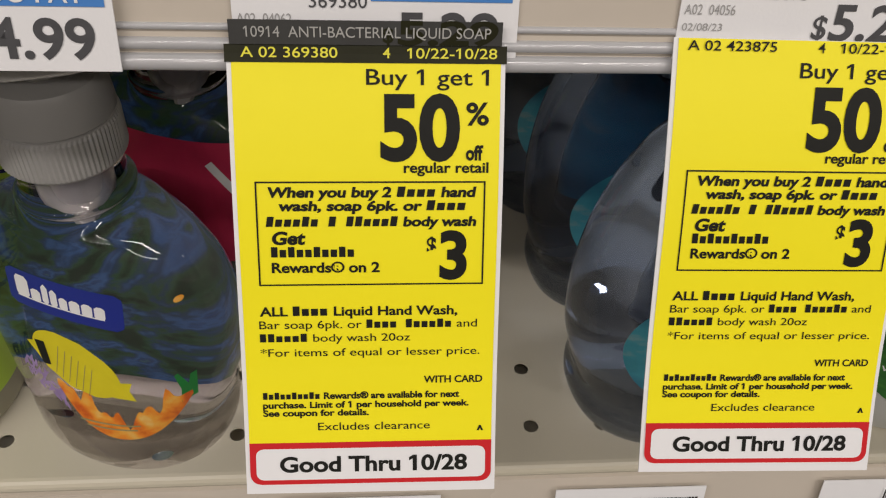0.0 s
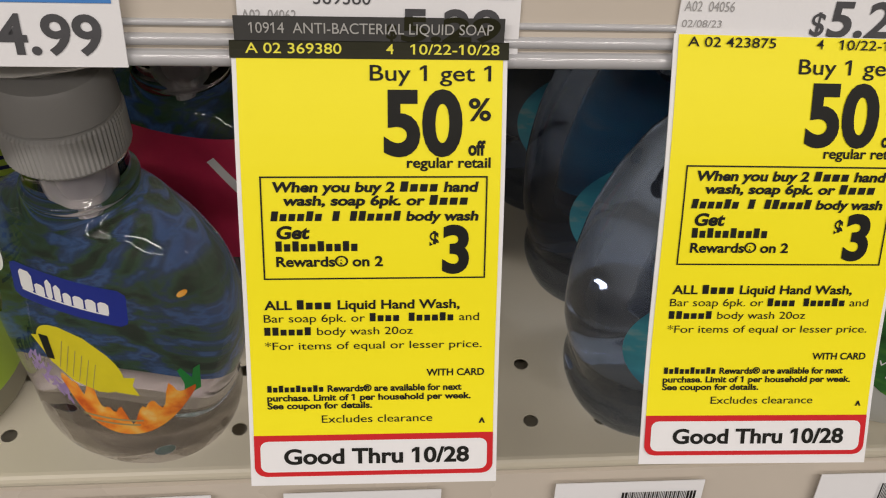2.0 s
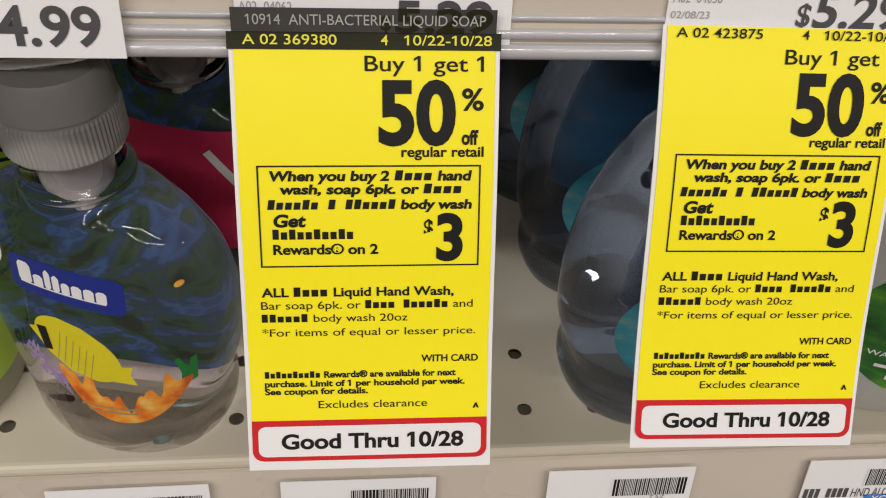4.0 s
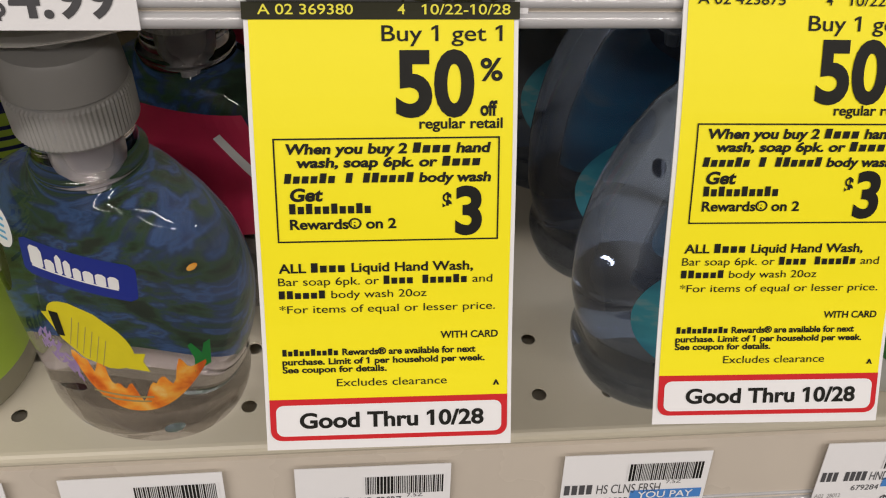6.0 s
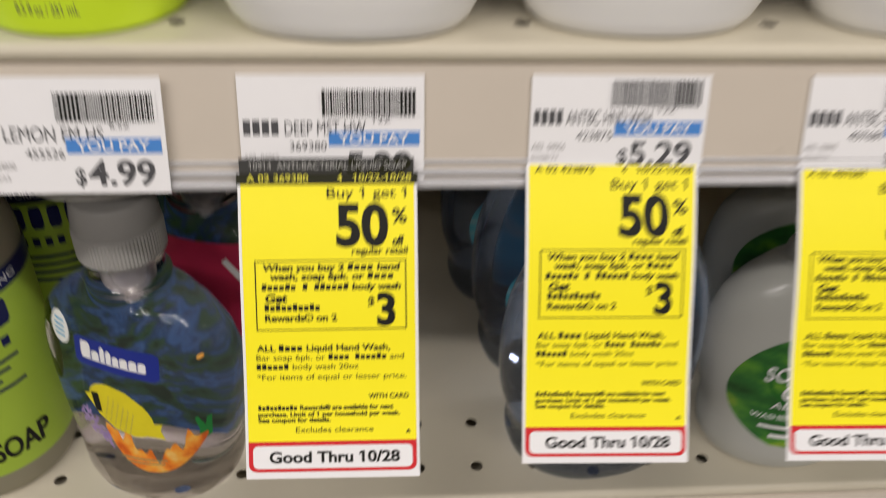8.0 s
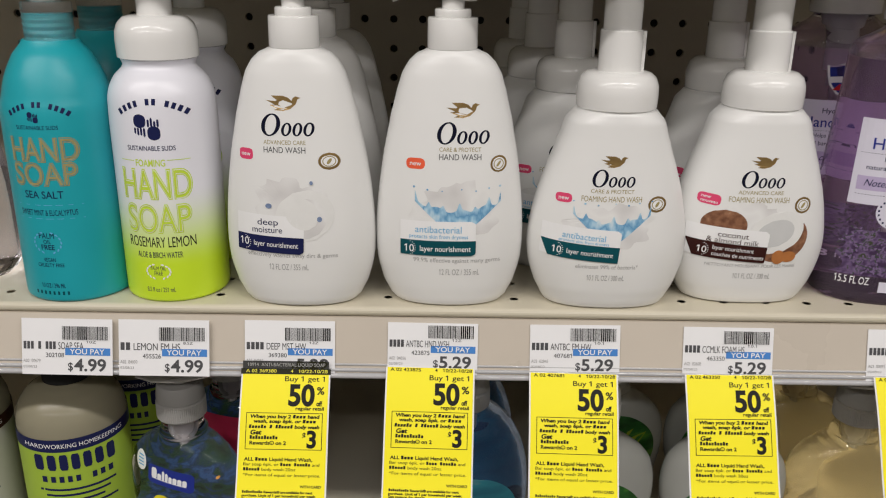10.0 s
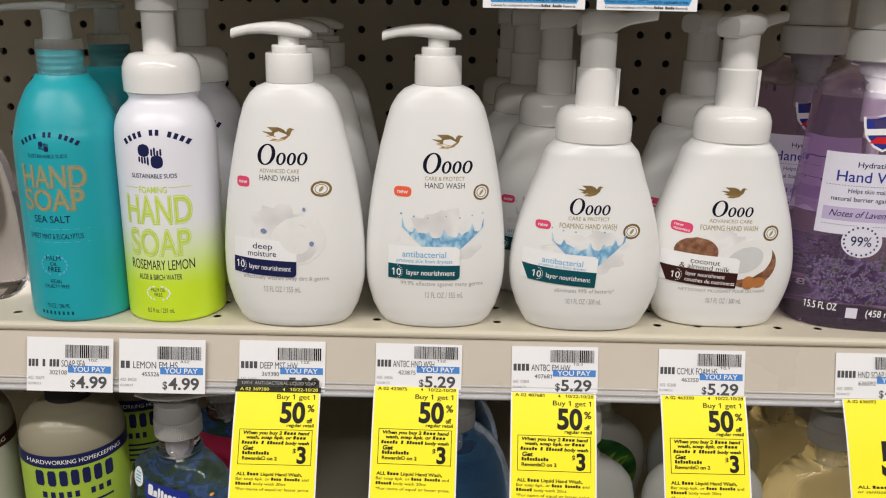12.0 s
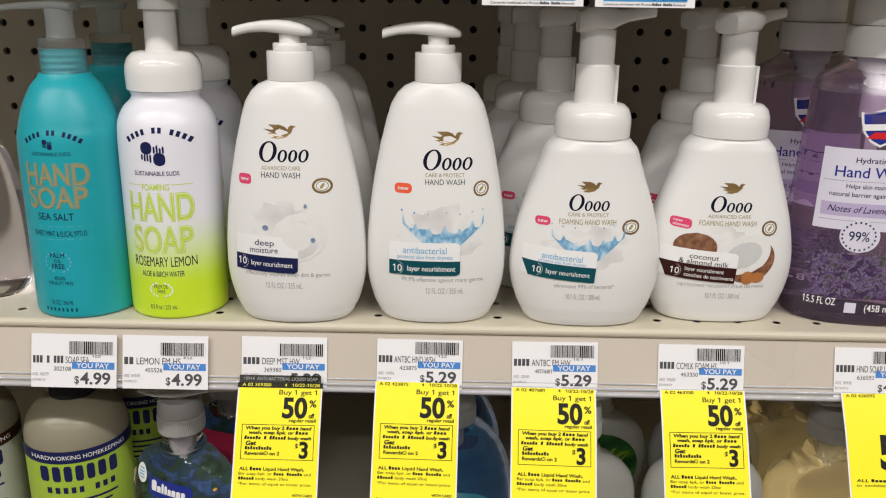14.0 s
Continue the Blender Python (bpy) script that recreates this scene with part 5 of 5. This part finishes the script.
def pump_top(b, material, spin=0.0, up=0.0):
    part("cap", ribbed(.0161, .1010 + up, .1140 + up, 76, .0003), material, b, "frosted ribbed screw cap")
    part("cap_dome", turned([(.0150, .1140 + up), (.0156, .1146 + up), (.0154, .1180 + up), (.0147, .1235 + up), (.0136, .1252 + up), (.0090, .1262 + up), (.0070, .1262 + up), (.0070, .1320 + up)]), material, b, "smooth frosted upper collar", True)
    zh = .1342 + up
    head = part("pump_head", spout([(-.0245, zh, .006, .0010), (-.0235, zh + .0002, .0125, .0026), (-.012, zh + .0006, .0185, .0036), (0, zh + .0008, .0195, .0038), (.012, zh + .0006, .0160, .0036), (.024, zh + .0002, .0085, .0030), (.038, zh - .0006, .0055, .0026), (.0400, zh - .0010, .0045, .0020)], 24), material, b, "wide frosted pump head", True)
    part("dip_tube", turned([(.0066, .1010 + up), (.0064, .0850 + up), (.0052, .0832 + up), (.0024, .0825 + up), (.0022, .0780 + up)], 18), material, b, "frosted inner pump tube", True)
    head.rotation_euler.z = radians(spin)


def small_soap(x, y, rz, label, glass, decor, cap=None, shape=SOFT):
    b = thing("soap_bottle", label, "soap bottle", "small pump soap bottles")
    shell = part("body", shape.geo(), glass, b, smooth=True)
    shell.visible_shadow = glass not in CLEAR_SHELLS
    pump_top(b, cap or FROST_GREY, 20, 0.010 if shape is SOFT else 0.019)
    decor(b)
    b.matrix_world = pose(x, y, ZL, 0, 0, rz)
    return b


def shifted(geo, du, mm=0.001, dv=0.0):
    return [(u + du * mm, v + dv * mm) for u, v in geo[0]], geo[1]


def reef(b):
    """Sticker with a fish and coral, seen with a printed back sheet through the clear soap."""
    inside = lambda u, v, l: (u, (SOFT.front(u, v, 0, True)[1]) * 0.86, v)
    part("back_sheet", laid(rounded(-35, 36, 9, 89, 20, 16, 20), inside, 0), AQUA_ART, b, "blue and green reef picture on the back")
    tilt, fu, fv = radians(-20), -7.5, 44.5
    swim = lambda a, c: (fu + a, fv + 1.22 * c)
    fish = patch(lambda q: (-14.5 * math.sqrt(max(0, 1 - (2 * q - 1) ** 2)), 14.5 * math.sqrt(max(0, 1 - (2 * q - 1) ** 2))), -7.8, 7.8, 12, 12, 1.0)
    fish = [tuple(k * 0.001 for k in swim(a * math.cos(tilt) - c * math.sin(tilt), a * math.sin(tilt) + c * math.cos(tilt))) for a, c in fish[0]], fish[1]
    rng = random.Random(6)
    sprigs = []
    for k in range(46):
        q = rng.random()
        u, w = -26.5 + 14 * q + rng.uniform(-2.5, 2.5), 38 - 10 * q + rng.uniform(-3.5, 3.5)
        sprigs.append(turn2(oval(u - 0.45, u + 0.45, w - 1.8, w + 1.8, 2, 5), rng.uniform(-60, 60), u * .001, w * .001))
    letters, at = [], -22.5
    for w, h in ((4.4, 8.6), (3.2, 5.0), (2.0, 8.2), (2.2, 7.0), (2.6, 5.0), (3.2, 5.0), (3.2, 5.0), (3.2, 5.0)):
        letters.append(rounded(at, at + w, 65.2, 65.2 + h * 0.92, 0.9, 3, 6))
        at += w + 0.55
    prints(SOFT, [(n, shifted(g, 8.0, 0.001, 4.0), *r) for n, g, *r in [("brand_panel", turn2(rounded(-25.5, 10.5, 61.8, 75.0, 2.2, 10, 10), -3, -.009, .067), LOGOBLUE, 1), ("brand_mark", turn2(join(*letters, block(-22.2, at - 0.8, 65.2, 65.7, 8, 1)), -3, -.009, .067), WHITEINK, 2, "brand_panel"),
                  ("round_sticker", oval(-37.5, -27.5, 68, 82), WHITEINK, 1), ("sticker_text", join(*[block(-35.0, -29.8, 71.5 + 2.2 * k, 72.4 + 2.2 * k, 2, 1) for k in range(4)]), SKYINK, 2, "round_sticker"),
                  ("lilac_coral", join(*sprigs), LILAC, 0),
                  ("fish", fish, FISH, 2), ("fish_tail", poly([swim(*p) for p in ((10.5, -3.2), (17.2, -2.6), (16.2, -5.2), (17.8, -8.6), (11.0, -8.0))]), FISH, 2, "fish"), ("fish_snout", poly([swim(*p) for p in ((-16.2, 3.2), (-11.5, 4.6), (-11.5, -1.5))]), FISH, 2, "fish"),
                  ("fish_mask", poly([swim(*p) for p in ((-13.0, 4.6), (-9.6, 4.9), (-8.4, -2.0), (-11.2, -2.4))]), INK, 3, "fish"), ("fish_stripes", join(*[turn2(block(fu - 6 + 2.3 * k, fu - 5.8 + 2.3 * k, fv - 5 - k * 1.2, fv + 6 - k * 1.2, 1, 4), -12, (fu - 6 + 2.3 * k) * .001, fv * .001) for k in range(6)]), TANINK, 3, "fish"),
                  ("orange_coral", flames(-15, 25, 16.5, 38, 14), ORANGE, 1),
                  ("small_fish", turn2(oval(23.6, 26.4, 72, 74, 3, 6), 40, .025, .073), ORANGE, 1), ("green_weed", poly([(22, 32), (26, 34), (27.0, 45), (25.4, 44), (24.6, 40), (22.4, 45), (21.4, 44), (22.6, 38)]), mat("weed_print", (0.01, 0.22, 0.04), .35), 1), ("volume_text", join(block(-9, 10, 22.6, 23.3, 6, 1), block(-7, 9, 20.6, 21.3, 6, 1)), TANINK, 2)]], b)


def red_reef(b):
    inside = lambda u, v, l: (u, (SOFT.front(u, v, 0, True)[1]) * 0.86, v)
    part("back_sheet", laid(patch(lambda s: (-33 - 6 * math.sin(math.pi * s), 33 + 6 * math.sin(math.pi * s)), 12, 80, 16, 14), inside, 0), AQUA_ART, b, "dark blue picture on the back")
    prints(SOFT, [("red_label", patch(lambda s: (-30 + 12 * s * s, 38 - 14 * s * s), 40, 86, 14, 10), REDART, 1), ("label_blaze", turn2(block(10, 38, 65, 68, 8, 2), -50, .026, .066), WHITEINK, 2)], b)


def seaside(b):
    prints(BLUEB, [("label", oval(-33, 33, 23, 77, 18, 22), SEA_ART, 1)], b)


def aloe(b, up=0.0):
    made = prints(SOFT, [("label", oval(-34, 34, 14 + 0.8 * up, 73 + 0.6 * up, 16, 24), ALOE_ART, 1)], b)
    lab = made["label"]
    rng = random.Random(11)
    for k in range(9):
        a = rng.uniform(20, 160)
        u0, v0 = rng.uniform(-10, 10), rng.uniform(36, 46) + 0.7 * up
        leaf = turn2(poly([(u0, v0 - 4), (u0 + 12, v0 - 2.5), (u0 + 24, v0), (u0 + 12, v0 + 3.5), (u0, v0 + 4)]), a, u0 * .001, v0 * .001)
        keep = [(min(max(p, -.027), .027), min(max(q, .020 + .001 * up), .068 + .0006 * up)) for p, q in leaf[0]]
        part("leaf_print", laid((keep, leaf[1]), SOFT.front, .0003 + .00003 * k), LEAFS[k % 3], lab)
    if up:
        return
    prints(SOFT, [("brand_panel", turn2(rounded(-14, 14, 60, 69, 2, 6, 8), 8, 0, .064), LOGOBLUE, 4), ("brand_mark", turn2(block(-11, 11, 62.5, 66.5, 6, 1), 8, 0, .064), WHITEINK, 5),
                  ("title_text", join(words("SOOTHING", -22, 22, 50, 6.5, .02, .15), words("CLEAN", -14, 14, 41.5, 6.5, .02, .15)), WHITEINK, 4), ("kind_text", words("ALOE VERA", -17, 17, 36.5, 3.0, .01, .15), WHITEINK, 4),
                  ("note_text", join(words("WASHES AWAY BACTERIA", -24, 24, 31, 2.2, .01), block(-20, 20, 26, 27.5, 8, 1), block(-15, 15, 21, 23, 8, 1)), WHITEINK, 4)], b)


def citrus(b):
    prints(SOFT, [("label", oval(-28, 28, 10, 52, 14, 20), art_mat("citrus_artwork", [(0.35, (0.55, 0.30, 0.03)), (0.5, (0.75, 0.50, 0.05)), (0.62, (0.85, 0.72, 0.25)), (0.75, (0.12, 0.18, 0.03))], 60), 1), ("dark_emblem", oval(-7, 7, 46, 57), INK, 2)], b)


LEAFS = [mat("leaf_green", (0.02, 0.16, 0.02), .4, var=.2, scale=90), mat("leaf_dark", (0.008, 0.07, 0.012), .4, var=.2, scale=90), mat("leaf_yellow", (0.33, 0.42, 0.03), .4, var=.2, scale=90)]
small_soap(-0.0885, 0.1755, -20, "clear reef-print hand soap bottle with yellow fish label", SOAPGLASS, reef)
small_soap(-0.0700, 0.2330, -20, "clear hand soap bottle with red label standing behind", SOAPGLASS, red_reef)
small_soap(-0.0560, 0.2900, -15, "clear hand soap bottle in the dark back row", SOAPGLASS, red_reef)
b0 = small_soap(0.0995, 0.1790, 8, "clear blue hand soap bottle with seaside oval label", BLUEGLASS, seaside, None, BLUEB)
copy_thing(b0, pose(0.0935, 0.2400, ZL, 0, 0, 8))
copy_thing(b0, pose(0.0820, 0.2980, ZL, 0, 0, 8))
w0 = small_soap(0.1870, 0.1800, 0, "pearl white aloe hand soap bottle with green leaf label", PEARL, aloe, WHITE_GLOSS)
w1 = small_soap(0.2080, 0.2420, 0, "pearl white aloe soap bottle with tall green leaf label behind", PEARL, lambda b: aloe(b, 22.0), WHITE_GLOSS)
copy_thing(w0, pose(0.2780, 0.1800, ZL))
copy_thing(w1, pose(0.2960, 0.2420, ZL))
a0 = small_soap(0.3640, 0.1830, 0, "amber citrus hand soap bottle with frosted pump", AMBERGLASS, citrus)
copy_thing(a0, pose(0.3480, 0.2450, ZL))
copy_thing(a0, pose(0.4560, 0.1830, ZL))

ROUND_BODY = Body([(z, .90 * a, .90 * c, e) for z, a, c, e in [(0, .0350, .0350, 2), (.003, .0375, .0375, 2), (.010, .0385, .0385, 2), (.04, .0385, .0385, 2), (.08, .0385, .0385, 2), (.104, .0385, .0385, 2), (.1135, .0376, .0376, 2), (.1215, .0345, .0345, 2), (.128, .0285, .0285, 2), (.132, .0215, .0215, 2), (.134, .0160, .0160, 2)]], 4)
CLOUDY = mat("cloudy_soap_bottle", (0.40, 0.37, 0.26), 0.22, trans=0.35, ior=1.3, var=0.04)


def ring_label(r, z0, z1, n=64):
    v = [(r * math.cos(2 * math.pi * k / n), r * math.sin(2 * math.pi * k / n), z) for z in (z0, z1) for k in range(n)]
    return v, [(k, (k + 1) % n, n + (k + 1) % n, n + k) for k in range(n)]


def cleaner_bottle(x, y, rz, label, paper, band):
    b = thing("soap_bottle", label, "soap bottle", "round bottles with wide labels")
    part("body", ROUND_BODY.geo(), CLOUDY, b, smooth=True)
    part("cap", turned([(.0140, .134), (.0152, .1345), (.0152, .152), (.0145, .153), (.006, .1532)]), DARK, b, "black cap", True)
    wrap = part("label_wrap", ring_label(.03485, .014, .103), paper, b, "", True)
    part("label_band", ring_label(.03505, .097, .1060), band, wrap, "navy band", True)
    band_text = words("HARDWORKING HOMEKEEPING", -29, 29, 100.0, 3.0, 0.01)
    prints(ROUND_BODY, [("band_text", band_text, WHITEINK, 5), *[("brand_block", rounded(-25 + 7.2 * k, -20.0 + 7.2 * k, 83.5, 95, .8, 2, 6), NAVY, 3) for k in range(7)], *[("brand_block", block(-22 + 5.0 * k, -19.2 + 5.0 * k, 74.5, 79, 2, 1), NAVY, 3) for k in range(9) if k != 5],
                 ("small_print", join(*[block(-24 + 3 * (k % 2), 22 - 4 * (k % 3), 68 - 4.2 * k, 69.6 - 4.2 * k, 8, 1) for k in range(4)]), NAVY, 3), ("round_seal", oval(-12, 4, 28, 43), WHITEINK, 3), ("seal_text", block(-10, 2, 34.5, 37, 3, 1), BROWNINK, 4), ("title_text", words("SOAP", 2, 24, 22, 10, .03), INK, 3)], b)
    b.matrix_world = pose(x, y, ZL, 0, 0, rz)
    return b


m0 = cleaner_bottle(-0.1652, 0.1830, 24, "round cloudy soap bottle with lime label and navy band", LIMELABEL, NAVY)
copy_thing(m0, pose(-0.1480, 0.2630, ZL, 0, 0, 24))
cleaner_bottle(-0.2460, 0.1850, 24, "round cloudy soap bottle with pale label and dark band", mat("pale_label", (0.45, 0.44, 0.41), .45), BROWNINK)

CLEARB = Body([(0, .030, .022, 2.6), (.004, .034, .025, 2.6), (.02, .036, .026, 2.6), (.06, .035, .0255, 2.6), (.09, .030, .023, 2.4), (.11, .022, .018, 2.2), (.125, .014, .013, 2), (.130, .0125, .0125, 2)], 4)
cb = thing("soap_bottle", "clear plastic soap bottle nearly out of view", "soap bottle")
part("body", CLEARB.geo(), GLASSY, cb, smooth=True).visible_shadow = False
part("cap", ribbed(.0140, .130, .150, 40, .0004), FROST_GREY, cb, "frosted ribbed screw cap")
cb.matrix_world = pose(-0.2270, 0.1950, ZU, 0, 0, 12)
